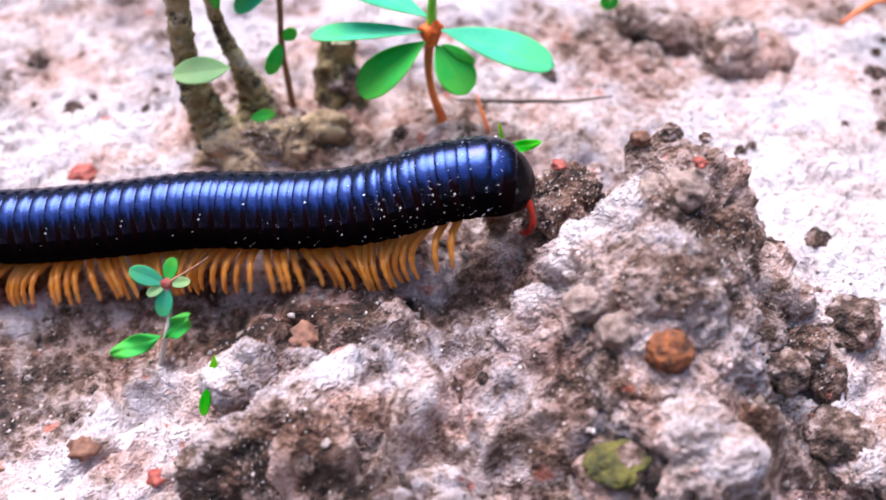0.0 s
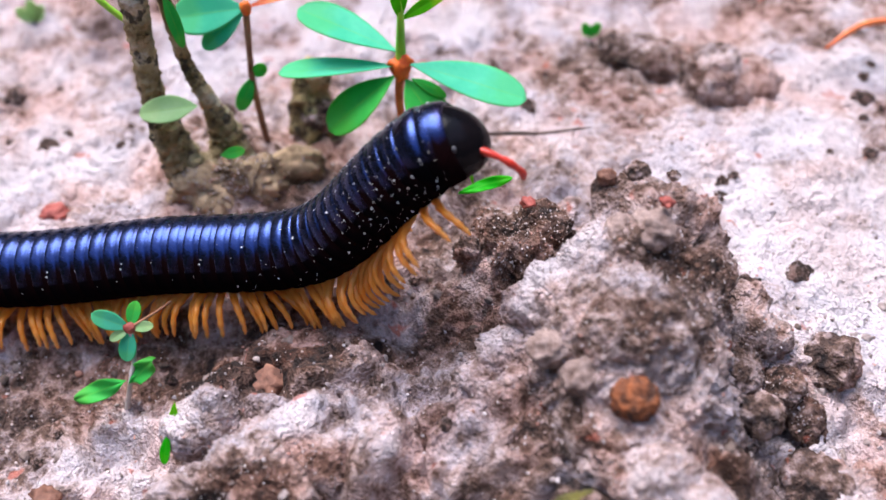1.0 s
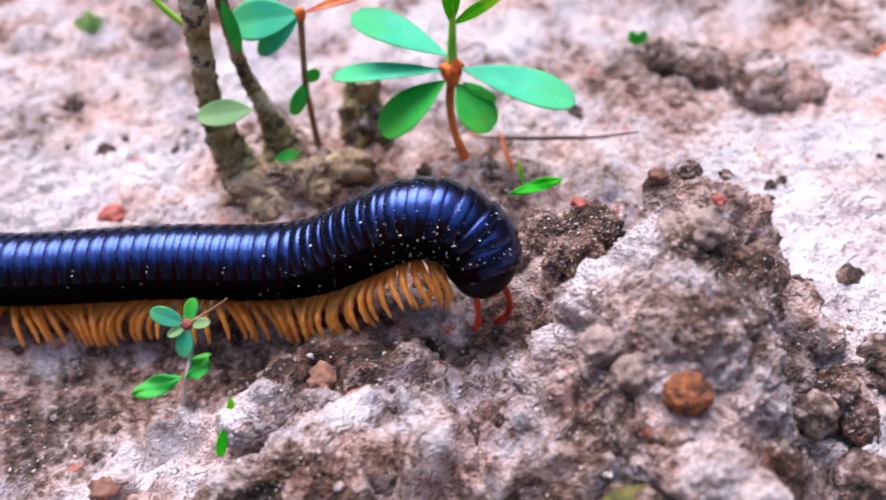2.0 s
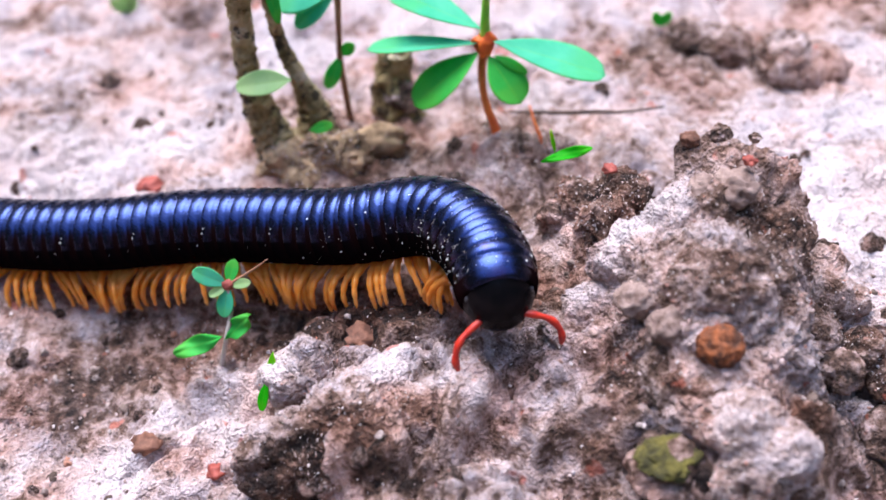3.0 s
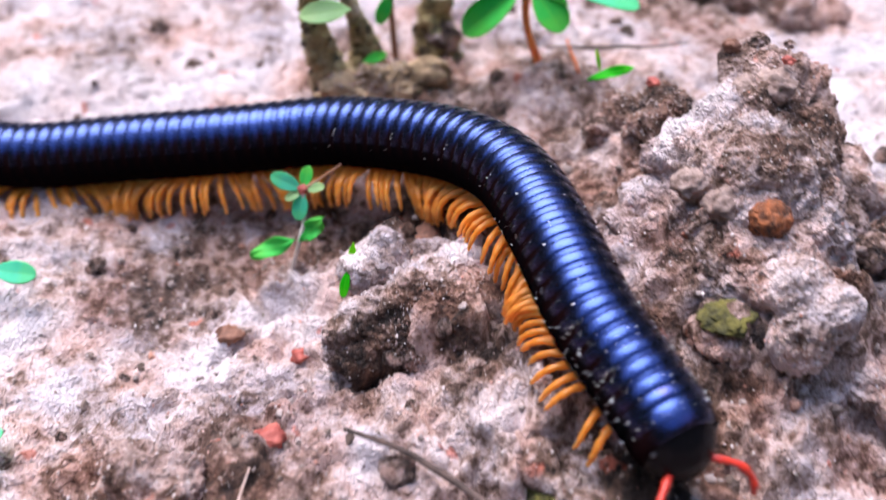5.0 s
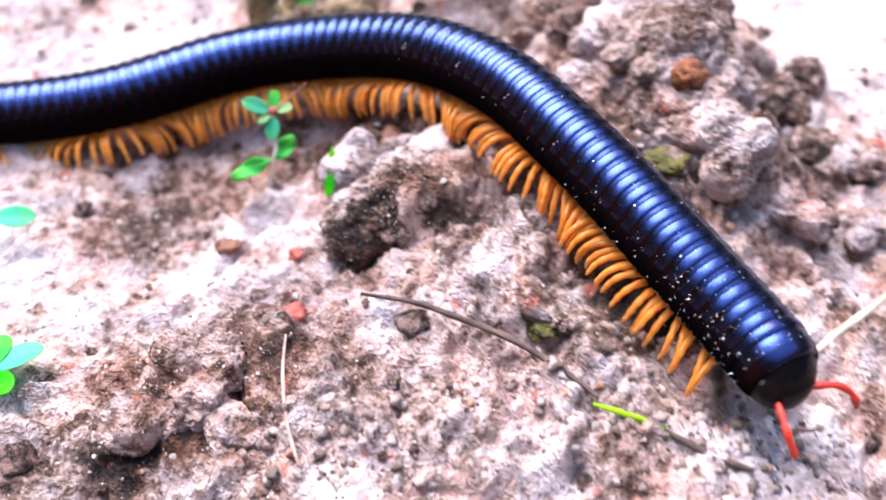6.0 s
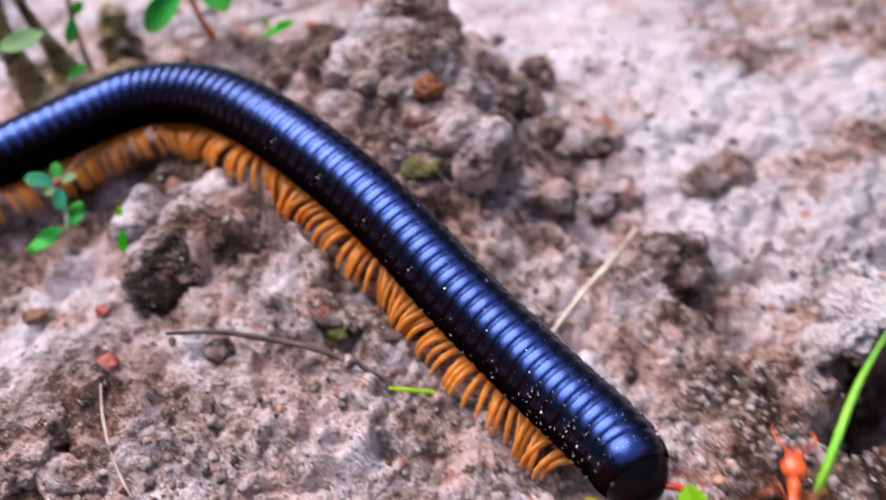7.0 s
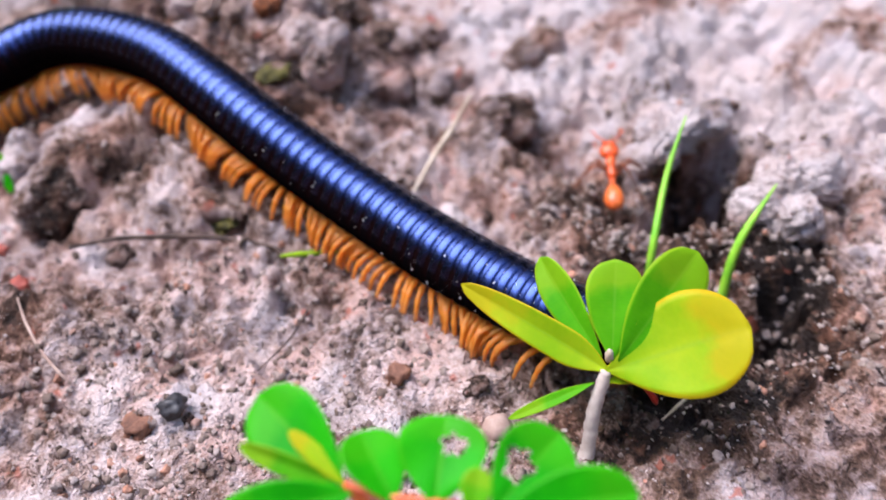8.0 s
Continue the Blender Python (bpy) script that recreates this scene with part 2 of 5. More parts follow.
def curve_through(points, count):
    """A smooth line through points (Catmull-Rom)."""
    p = np.asarray(points, float)
    p = np.vstack([2 * p[0] - p[1], p, 2 * p[-1] - p[-2]])
    spans = len(p) - 3
    out = []
    for u in np.linspace(0, spans, count):
        k = min(int(u), spans - 1)
        f = u - k
        a, b, c, d = p[k : k + 4]
        out.append(0.5 * (2 * b + (c - a) * f + (2 * a - 5 * b + 4 * c - d) * f**2 + (3 * b - a - 3 * c + d) * f**3))
    return np.array(out)


def tube(points, radii, sides=8, count=None, rough=0.0, seed=0):
    """Verts and faces of a tapering round stem along points; rough: unevenness of its skin."""
    line = curve_through(points, count or 4 * len(points))
    r = np.interp(np.linspace(0, 1, len(line)), np.linspace(0, 1, len(radii)), radii)
    rng = np.random.default_rng(seed)
    verts, faces = [], []
    side = np.array([1.0, 0, 0])
    for k, p in enumerate(line):
        ahead = line[min(k + 1, len(line) - 1)] - line[max(k - 1, 0)]
        ahead = ahead / np.linalg.norm(ahead)
        side = side - ahead * (side @ ahead)
        if np.linalg.norm(side) < 0.05:
            side = np.cross(ahead, (0.3, 0.9, 0.2))
        side /= np.linalg.norm(side)
        up = np.cross(ahead, side)
        for s in range(sides):
            q = 2 * math.pi * s / sides
            verts.append(p + (side * math.cos(q) + up * math.sin(q)) * r[k] * (1 + rough * rng.normal()))
    n = len(line)
    for k in range(n - 1):
        for s in range(sides):
            faces.append((k * sides + s, k * sides + (s + 1) % sides, (k + 1) * sides + (s + 1) % sides, (k + 1) * sides + s))
    verts += [line[0], line[-1]]
    for s in range(sides):
        faces.append((n * sides, (s + 1) % sides, s))
        faces.append((n * sides + 1, (n - 1) * sides + s, (n - 1) * sides + (s + 1) % sides))
    return verts, faces


def stem(name, points, radii, material, parent, label="", **more):
    verts, faces = tube(points, radii, **more)
    return mesh_object(name, verts, faces, material, parent, label)


def blade(length, width, widest=0.6, curl=0.1, fold=0.15, thick=0.012, wave=0.0, hole=None):
    """A leaf blade that starts at the origin, runs along +x and faces +z. widest: where along its length it is broadest."""
    nu, nv = (46, 34) if hole else (26, 13)
    top, uvs = [], []
    for i in range(nu):
        u = i / (nu - 1)
        w = math.sin(math.pi / 2 * u / widest) ** 0.95 if u < widest else math.sqrt(max(0.0, 1 - ((u - widest) / (1 - widest)) ** 2))
        w = width / 2 * max(w, 0.05)
        for j in range(nv):
            v = j / (nv - 1) * 2 - 1
            z = -curl * length * u * u + fold * abs(v) * w + wave * width * math.sin(9 * u + 2 * v) * abs(v)
            top.append((u * length, v * w, z))
            uvs.append((u, (v + 1) / 2))
    under = [(x, y, z - thick) for x, y, z in top]
    n = nu * nv
    faces = []
    for i in range(nu - 1):
        for j in range(nv - 1):
            if hole and ((i + 0.5) / nu - hole[0]) ** 2 * 1.7 + ((j + 0.5) / nv - hole[1]) ** 2 < (hole[2] * (1 + 0.18 * math.sin(5 * math.atan2(i / nu - hole[0], j / nv - hole[1])))) ** 2:
                continue
            k = i * nv + j
            faces.append((k, k + nv, k + nv + 1, k + 1))
            faces.append((n + k, n + k + 1, n + k + nv + 1, n + k + nv))
    rim = [(i * nv, (i + 1) * nv) for i in range(nu - 1)] + [((nu - 1) * nv + j, (nu - 1) * nv + j + 1) for j in range(nv - 1)]
    rim += [((i + 1) * nv + nv - 1, i * nv + nv - 1) for i in range(nu - 1)] + [(j + 1, j) for j in range(nv - 1)]
    faces += [(b, a, n + a, n + b) for a, b in rim]
    return top + under, faces, uvs + uvs


def toward_pose(base, tip, facing):
    """The frame whose x axis runs from base to tip and whose z axis lies near facing."""
    x = (Vector(tip) - Vector(base)).normalized()
    y = Vector(facing).cross(x).normalized()
    z = x.cross(y)
    m = Matrix((x, y, z)).transposed().to_4x4()
    return Matrix.Translation(Vector(base)) @ m


def leaf(base, tip, width, facing, material, parent, label="", name="leaf", **more):
    length = (Vector(tip) - Vector(base)).length
    verts, faces, uvs = blade(length, width, **more)
    m = toward_pose(base, tip, facing)
    return mesh_object(name, [m @ Vector(v) for v in verts], faces, material, parent, label, uvs=uvs)


def thing(name, label, category, group=""):
    return tagged(new(name), label=label, category=category, group=group)


# ---------------------------------------------------------------- the ground
def mixed(ix, iy, seed):
    """Repeatable random numbers from whole numbers."""
    h = (ix.astype(np.int64) * 374761393 + iy.astype(np.int64) * 668265263 + seed * 1274126177) & 0x7FFFFFFF
    h = ((h ^ (h >> 13)) * 1274126177) & 0x7FFFFFFF
    h = ((h ^ (h >> 16)) * 374761393) & 0x7FFFFFFF
    return (h ^ (h >> 15)) % 100003 / 100003.0


def swell(x, y, size, seed):
    """Smooth noise from -1 to 1."""
    u, v = x / size, y / size
    i, j = np.floor(u), np.floor(v)
    f, g = u - i, v - j
    f, g = f * f * f * (f * (f * 6 - 15) + 10), g * g * g * (g * (g * 6 - 15) + 10)
    c = [mixed(i + a, j + b, seed) for a in (0, 1) for b in (0, 1)]
    return 2 * ((c[0] * (1 - g) + c[1] * g) * (1 - f) + (c[2] * (1 - g) + c[3] * g) * f) - 1


def domes(x, y, size, seed, fill=0.62):
    """Rounded crumbs side by side, each of its own height, from 0 to 1."""
    u, v = x / size, y / size
    i, j = np.floor(u), np.floor(v)
    high = np.zeros_like(x)
    for a in (-1, 0, 1):
        for b in (-1, 0, 1):
            p, q = i + a, j + b
            du, dv = u - p - mixed(p, q, seed), v - q - mixed(p, q, seed + 7)
            r = fill * (0.45 + 0.75 * mixed(p, q, seed + 13))
            d = (du * du + dv * dv) / (r * r)
            high = np.maximum(high, np.sqrt(np.clip(1 - d, 0, 1)) * r / fill)
    return high


# the lie of the land: middle, radius and height of each rise or hollow
RISES = [
    (2.7, 8.0, 0.80, 0.95), (1.5, 8.6, 0.7, 0.70), (2.2, 6.2, 0.9, 0.90), (2.6, 5.2, 0.6, 0.45), (3.6, 7.2, 0.9, 0.30),
    (-1.4, 5.9, 0.65, 0.55), (-2.3, 6.8, 0.42, 0.60), (-0.5, 5.2, 0.8, 0.18), (-3.4, 3.4, 0.9, 0.55), (0.0, 7.0, 1.4, 0.55),
    (-5.0, 6.8, 1.8, -0.48), (4.5, 2.5, 1.6, -0.36), (-2.7, 10.8, 0.9, 0.35), (1.0, 3.5, 1.4, 0.40), (-3.0, 0.8, 0.7, 0.18), (0.2, 10.35, 0.55, 0.75),
]
# steep holes: middle, half length and half width, turn of the long side, depth
PITS = [(5.75, -0.42, 0.92, 0.46, 18.0, 3.4), (4.70, -2.78, 0.55, 0.30, -20.0, 1.2)]
HOLLOWS = [(3.95, 6.65, 0.3, -0.6), (-0.1, 7.6, 0.28, -0.35), (4.9, 1.4, 0.3, -0.4), (4.0, -3.0, 0.4, -0.5), (0.7, 7.7, 0.35, -0.3)]


def bells(x, y, rows):
    return sum(h * np.exp(-((x - a) ** 2 + (y - b) ** 2) / (2 * r * r)) for a, b, r, h in rows)


# crests of broken ground: places along the crest with their heights, then how steeply it falls to the left and to the right
CRESTS = [
    (((3.35, 7.00, 1.25), (3.10, 6.35, 1.35), (3.05, 5.70, 1.40)), 1.2, 2.4),
]


def crest(x, y, places, left, right):
    """A ridge along a line of places, rounded on top."""
    best = np.full(x.shape, -9.0)
    for (ax, ay, az), (bx, by, bz) in zip(places, places[1:]):
        dx, dy = bx - ax, by - ay
        span = dx * dx + dy * dy
        f = np.clip(((x - ax) * dx + (y - ay) * dy) / span, 0, 1)
        px, py = x - ax - f * dx, y - ay - f * dy
        away = np.sqrt(px * px + py * py + 0.006) - 0.077
        fall = np.where(dx * py - dy * px > 0, left, right)
        best = np.maximum(best, az + f * (bz - az) - fall * away)
    return best


def land(x, y):
    """The height of the ground in centimetres, without its crumbs."""
    x, y = np.asarray(x, float), np.asarray(y, float)
    h = 0.05 + 0.049 * np.clip(y, -12, 22) + bells(x, y, RISES)
    wx, wy = x + 0.16 * swell(x, y, 0.7, 81) + 0.07 * swell(x, y, 0.25, 83), y + 0.16 * swell(x, y, 0.7, 82) + 0.07 * swell(x, y, 0.25, 84)
    for row in CRESTS:
        top = crest(wx, wy, *row) - 0.10
        h = h + 0.5 * (top - h + np.sqrt((top - h) ** 2 + 0.02)) - 0.035
    return h


def ground(x, y):
    """The height of the ground with all its lumps and crumbs."""
    x, y = np.asarray(x, float), np.asarray(y, float)
    near = np.exp(-np.clip(np.hypot(x - 0.5, y - 4) - 14, 0, None) / 25)
    wx, wy = x + 0.35 * swell(x, y, 0.9, 91), y + 0.35 * swell(x, y, 0.9, 92)
    vx, vy = x + 0.10 * swell(x, y, 0.22, 93), y + 0.10 * swell(x, y, 0.22, 94)
    wild = 0.55 + 0.45 * swell(x, y, 3.1, 5) + 0.25 * np.exp(-((x - 2.4) ** 2 + (y - 7.0) ** 2) / 6.0) + 0.45 * np.exp(-((x + 1.2) ** 2 + (y - 5.6) ** 2) / 2.5)
    wild = wild + 0.4 * np.exp(-((x - 5) ** 2 + (y + 0.5) ** 2) / 8.0) - 0.5 * np.exp(-((x - 6) ** 2 + (y - 10) ** 2) / 9.0)
    wild = wild + 0.40 / (1 + np.exp((y - 4.0) * 1.5))
    wild = np.clip(wild, 0.25, 1.5)
    h = land(x, y) + bells(x, y, HOLLOWS)
    for px, py, long, wide, turn, deep in PITS:
        c, q = math.cos(math.radians(turn)), math.sin(math.radians(turn))
        u, v = x - px + 0.22 * swell(x, y, 0.5, 41) + 0.12 * swell(x, y, 0.17, 43), y - py + 0.22 * swell(x, y, 0.5, 42) + 0.12 * swell(x, y, 0.17, 44)
        d = np.hypot((u * c + v * q) / long, (v * c - u * q) / wide)
        h = h - deep / (1 + np.exp(np.clip((d - 1) / 0.16, -40, 40)))
    h = h + 0.14 * swell(x, y, 2.3, 1) + 0.12 * swell(x, y, 1.0, 2) * wild
    h = h + wild * (0.26 * (domes(wx, wy, 1.15, 21) - 0.5) + 0.19 * (domes(wx, wy, 0.52, 22) - 0.5) + 0.12 * (domes(vx, vy, 0.25, 23) - 0.4))
    h = h + (0.06 * swell(x, y, 0.35, 3) - 0.10 * np.abs(swell(vx, vy, 0.45, 31))) * wild + (0.03 + 0.025 * wild) * (domes(vx, vy, 0.12, 24, 0.7) - 0.4) + 0.02 * swell(x, y, 0.09, 4)
    far = 1 - near
    return h * near + far * (0.049 * np.clip(y, -12, 22) + 0.05 + 0.6 * swell(x, y, 11, 8))


def spread(lo, hi, step, reach):
    """Even steps from lo to hi, then wider and wider ones out to reach."""
    core = np.arange(lo, hi + step / 2, step)
    out, s = [0.0], step
    while out[-1] < reach:
        s *= 1.09
        out.append(out[-1] + s)
    out = np.array(out[1:])
    return np.concatenate([lo - out[::-1], core, hi + out])


# bare brown earth through the pale crust, plus painted shade: middle, radius and how strongly
EARTH_SHADE_NEAR = [
    # rows at both holes and along the body's path paint in shade too
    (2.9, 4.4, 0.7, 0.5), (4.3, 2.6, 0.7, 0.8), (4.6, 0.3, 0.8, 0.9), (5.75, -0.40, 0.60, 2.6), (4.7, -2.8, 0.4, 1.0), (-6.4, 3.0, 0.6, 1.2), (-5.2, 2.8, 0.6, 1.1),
    (3.6, -1.8, 1.3, 0.9), (2.6, -3.8, 1.3, 1.3), (5.0, -2.6, 1.0, 1.3), (-4.6, 3.2, 0.8, 0.8), (0.8, -0.8, 1.2, 0.35), (-2.6, 3.6, 0.9, 0.2), (0.3, 3.4, 0.65, 1.0),
    (0.4, 2.5, 0.8, 0.85), (0.4, 3.0, 0.7, 0.7), (-4.3, 3.6, 0.6, 0.8), (-2.4, 3.0, 0.4, 0.6), (-2.5, 7.4, 0.7, 0.4), (-1.3, 7.3, 0.5, 0.35), (-3.9, 7.6, 0.7, 0.35), (-0.6, 7.3, 0.4, 0.25),
]
EARTH_SHADE_FAR = [
    # rows at the ridge's front and the mound's side include their shade
    (2.6, 7.5, 0.9, 0.9), (2.0, 6.6, 0.9, 0.75), (3.2, 7.3, 0.5, 0.9), (1.2, 8.4, 0.7, 1.2), (2.0, 5.4, 0.9, 1.0), (3.4, 5.6, 0.6, 0.6), (0.3, 7.8, 0.6, 0.6),
    (-1.2, 5.15, 0.45, 1.0), (-2.1, 4.85, 0.35, 1.0), (-2.2, 6.6, 0.35, 0.6), (-2.7, 10.6, 0.9, 1.2), (-1.4, 11.5, 0.8, 0.9), (0.2, 10.3, 0.7, 0.7), (-3.0, 7.6, 0.9, 0.9),
    (-0.9, 7.6, 0.9, 0.45), (4.4, 12.6, 0.7, 0.8), (2.4, 13.0, 0.6, 0.5), (-5.2, 8.0, 0.8, 0.4),
]
# smooth pale sand, with no earth showing
PALE_SAND = [
    (-4.0, 5.9, 0.9, -0.5), (-3.2, 1.4, 1.1, -0.35), (6.2, 10.0, 2.2, -0.55), (4.6, 9.2, 1.0, -0.4), (-6.0, 11.0, 2.2, -0.5), (0.5, 14.5, 2.5, -0.4), (6.5, 14.0, 2.5, -0.1),
    (6.0, 5.2, 1.5, -0.6), (6.8, 2.6, 1.0, -0.5), (4.4, 4.6, 0.8, -0.2), (9.0, 0.6, 2.4, -0.8), (1.9, 1.3, 0.9, -0.6),
]


def earth_and_shade(x, y):
    e = bells(x, y, EARTH_SHADE_NEAR) + bells(x, y, EARTH_SHADE_FAR) + bells(x, y, PALE_SAND)
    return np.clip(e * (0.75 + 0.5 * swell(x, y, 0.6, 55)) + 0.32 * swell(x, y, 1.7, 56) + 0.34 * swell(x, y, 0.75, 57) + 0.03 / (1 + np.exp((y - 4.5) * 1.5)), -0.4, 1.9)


def build_ground():
    xs, ys = spread(-7.5, 8.0, 0.042, 4000), spread(-4.5, 13.5, 0.042, 4000)
    gx, gy = np.meshgrid(xs, ys)
    close = np.exp(-np.clip(np.hypot(gx - 0.5, gy - 4) - 13, 0, None) / 4)
    sx = close * (0.07 * swell(gx, gy, 0.42, 71) + 0.03 * swell(gx, gy, 0.17, 72))
    sy = close * (0.07 * swell(gx, gy, 0.42, 73) + 0.03 * swell(gx, gy, 0.17, 74))
    verts = np.stack([gx + sx, gy + sy, ground(gx, gy)], -1).reshape(-1, 3) * CM
    nx, ny = len(xs), len(ys)
    k = (np.arange(ny - 1)[:, None] * nx + np.arange(nx - 1)[None]).ravel()
    quads = np.stack([k, k + 1, k + nx + 1, k + nx], -1)
    me = bpy.data.meshes.new("ground")
    me.vertices.add(len(verts))
    me.vertices.foreach_set("co", verts.ravel())
    me.loops.add(quads.size)
    me.loops.foreach_set("vertex_index", quads.ravel().astype(np.int32))
    me.polygons.add(len(quads))
    me.polygons.foreach_set("loop_start", np.arange(0, quads.size, 4, dtype=np.int32))
    me.polygons.foreach_set("use_smooth", np.ones(len(quads), bool))
    me.update(calc_edges=True)
    me.validate()
    earth = me.attributes.new("earth", "FLOAT", "POINT")
    earth.data.foreach_set("value", earth_and_shade(gx, gy).ravel().astype(np.float32))
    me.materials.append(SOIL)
    tagged(new("ground", me), "pinkish grey crusted sandy soil with crumbs and hollows", "ground", kind="structure")


build_ground()


def level(x, y):
    return float(ground(np.array([x]), np.array([y]))[0])


def low_sky_screen():
    """An unseen dark ring, added far beyond the near ground to block low sky."""
    rng = np.random.default_rng(12)
    n, rows = 120, 14
    verts, faces = [], []
    for j in range(rows):
        for i in range(n):
            q = 2 * math.pi * i / n
            r = 1500 + 120 * rng.normal() + 25 * j
            z = -40 + (1850 + 160 * math.sin(5 * q) + 120 * math.sin(11 * q + 1)) * j / (rows - 1) + (40 * rng.normal() if j else 0)
            verts.append((r * math.cos(q), r * math.sin(q), z))
    for j in range(rows - 1):
        for i in range(n):
            k = (i + 1) % n
            faces.append((j * n + i, j * n + k, (j + 1) * n + k, (j + 1) * n + i))
    tagged(mesh_object("backdrop_woods", verts, faces, SKY_SCREEN), "unseen dark green ring added to block the low sky", "trees", kind="structure")


low_sky_screen()

# ---------------------------------------------------------------- crumbs and stones
def lump_shape(seed, detail=3, rough=0.28, size=1.0, flat=1.0):
    """An uneven rounded lump of radius 1, as verts and faces."""
    bm = bmesh.new()
    bmesh.ops.create_icosphere(bm, subdivisions=detail, radius=1.0)
    off = Vector((seed * 3.7, seed * 1.9, seed * 5.3))
    for v in bm.verts:
        d = v.co.normalized()
        k = 1 + rough * noise.fractal(d * 1.4 + off, 0.8, 2.1, 4) + 0.35 * rough * noise.noise(d * 5 + off)
        v.co = Vector((d.x * k, d.y * k * 0.92, d.z * k * flat)) * size
    verts = [v.co.copy() for v in bm.verts]
    faces = [[v.index for v in f.verts] for f in bm.faces]
    bm.free()
    return verts, faces


# pale sandy crests (minus) and bare broken sides (plus) of the mounds, with their light and shade painted in
BARE_AND_LIGHT = [(2.55, 5.25, 0.5, -0.22), (6.1, -1.6, 0.8, -0.7), (6.1, 0.5, 0.7, -0.7), (1.5, 7.42, 0.22, -0.75), (1.0, 6.98, 0.24, -0.7), (1.9, 7.65, 0.22, -0.7), (2.1, 6.9, 0.45, 0.2), (3.08, 7.45, 0.38, 0.85), (2.6, 6.3, 0.6, 0.15), (1.5, 6.5, 0.4, 0.15), (-1.3, 6.20, 0.30, -0.55), (-1.7, 5.90, 0.25, -0.45), (-2.2, 5.78, 0.25, -0.5), (-1.5, 5.35, 0.45, 0.8), (-2.3, 5.15, 0.4, 0.8),
        (-1.25, 5.10, 0.35, 0.8), (-2.15, 4.90, 0.30, 0.9), (-2.2, 6.85, 0.15, 0.8), (-2.35, 6.55, 0.25, -0.5)]
CRAGS = []  # the skins of the mounds, for the loose sand that lies on them


def mound(name, middle, balls, material, label, seed, fine=6, rough=1.0):
    """A craggy heap: a skin drawn over overlapping balls (place and radius), broken up into lumps and crumbs."""
    bm = bmesh.new()
    bmesh.ops.create_icosphere(bm, subdivisions=fine, radius=1.0)
    ways = np.array([v.co[:] for v in bm.verts])
    faces = [[v.index for v in f.verts] for f in bm.faces]
    bm.free()
    ways /= np.linalg.norm(ways, axis=1)[:, None]
    mid = np.array(middle, float)
    total = np.full(len(ways), math.exp(1.0))
    for x, y, z, r in balls:
        c = np.array((x, y, z)) - mid
        along = ways @ c
        inside = along**2 - c @ c + r * r
        out = np.where(inside > 0, along + np.sqrt(np.maximum(inside, 0)), 0)
        total += np.exp(out / 0.055)
    reach = 0.055 * np.log(total)
    verts = []
    off = Vector((seed * 4.1, seed * 2.3, seed))
    for way, far in zip(ways, reach):
        p = Vector(mid + way * far)
        q = p + off + 0.25 * Vector((noise.noise(p * 2.1), noise.noise(p * 2.1 + off), noise.noise(p * 2.3 - off)))
        big = noise.voronoi(q / 0.42)[0][0]
        small = noise.voronoi(q / 0.17)[0][0]
        crumbs = noise.voronoi(q / 0.075)[0][0]
        k = 0.055 * (0.45 - big) + 0.045 * (0.45 - small) + 0.060 * (0.45 - crumbs) + 0.030 * noise.noise(q * 24) + 0.17 * noise.fractal(q * 1.5, 0.8, 2.1, 6) - 0.07 * abs(noise.noise(q * 3.7)) - 0.03 * abs(noise.noise(q * 9.0))
        verts.append(mid + way * (far + rough * k))
    skin = np.array(verts)
    # bare soil, with sunlit crests and shaded faces worked into the same value
    bare = 0.20 + 0.30 * swell(skin[:, 0], skin[:, 1] + skin[:, 2], 0.5, 61) + bells(skin[:, 0], skin[:, 1], BARE_AND_LIGHT) if material is SOIL else None
    CRAGS.append(np.array([v for v, way in zip(verts, ways) if way[2] > -0.2]))
    ob = mesh_object(name, verts, faces, material)
    if bare is not None:
        ob.data.attributes.new("earth", "FLOAT", "POINT").data.foreach_set("value", np.clip(bare, -0.4, 1.3).astype(np.float32))
    return tagged(ob, label, "mound")


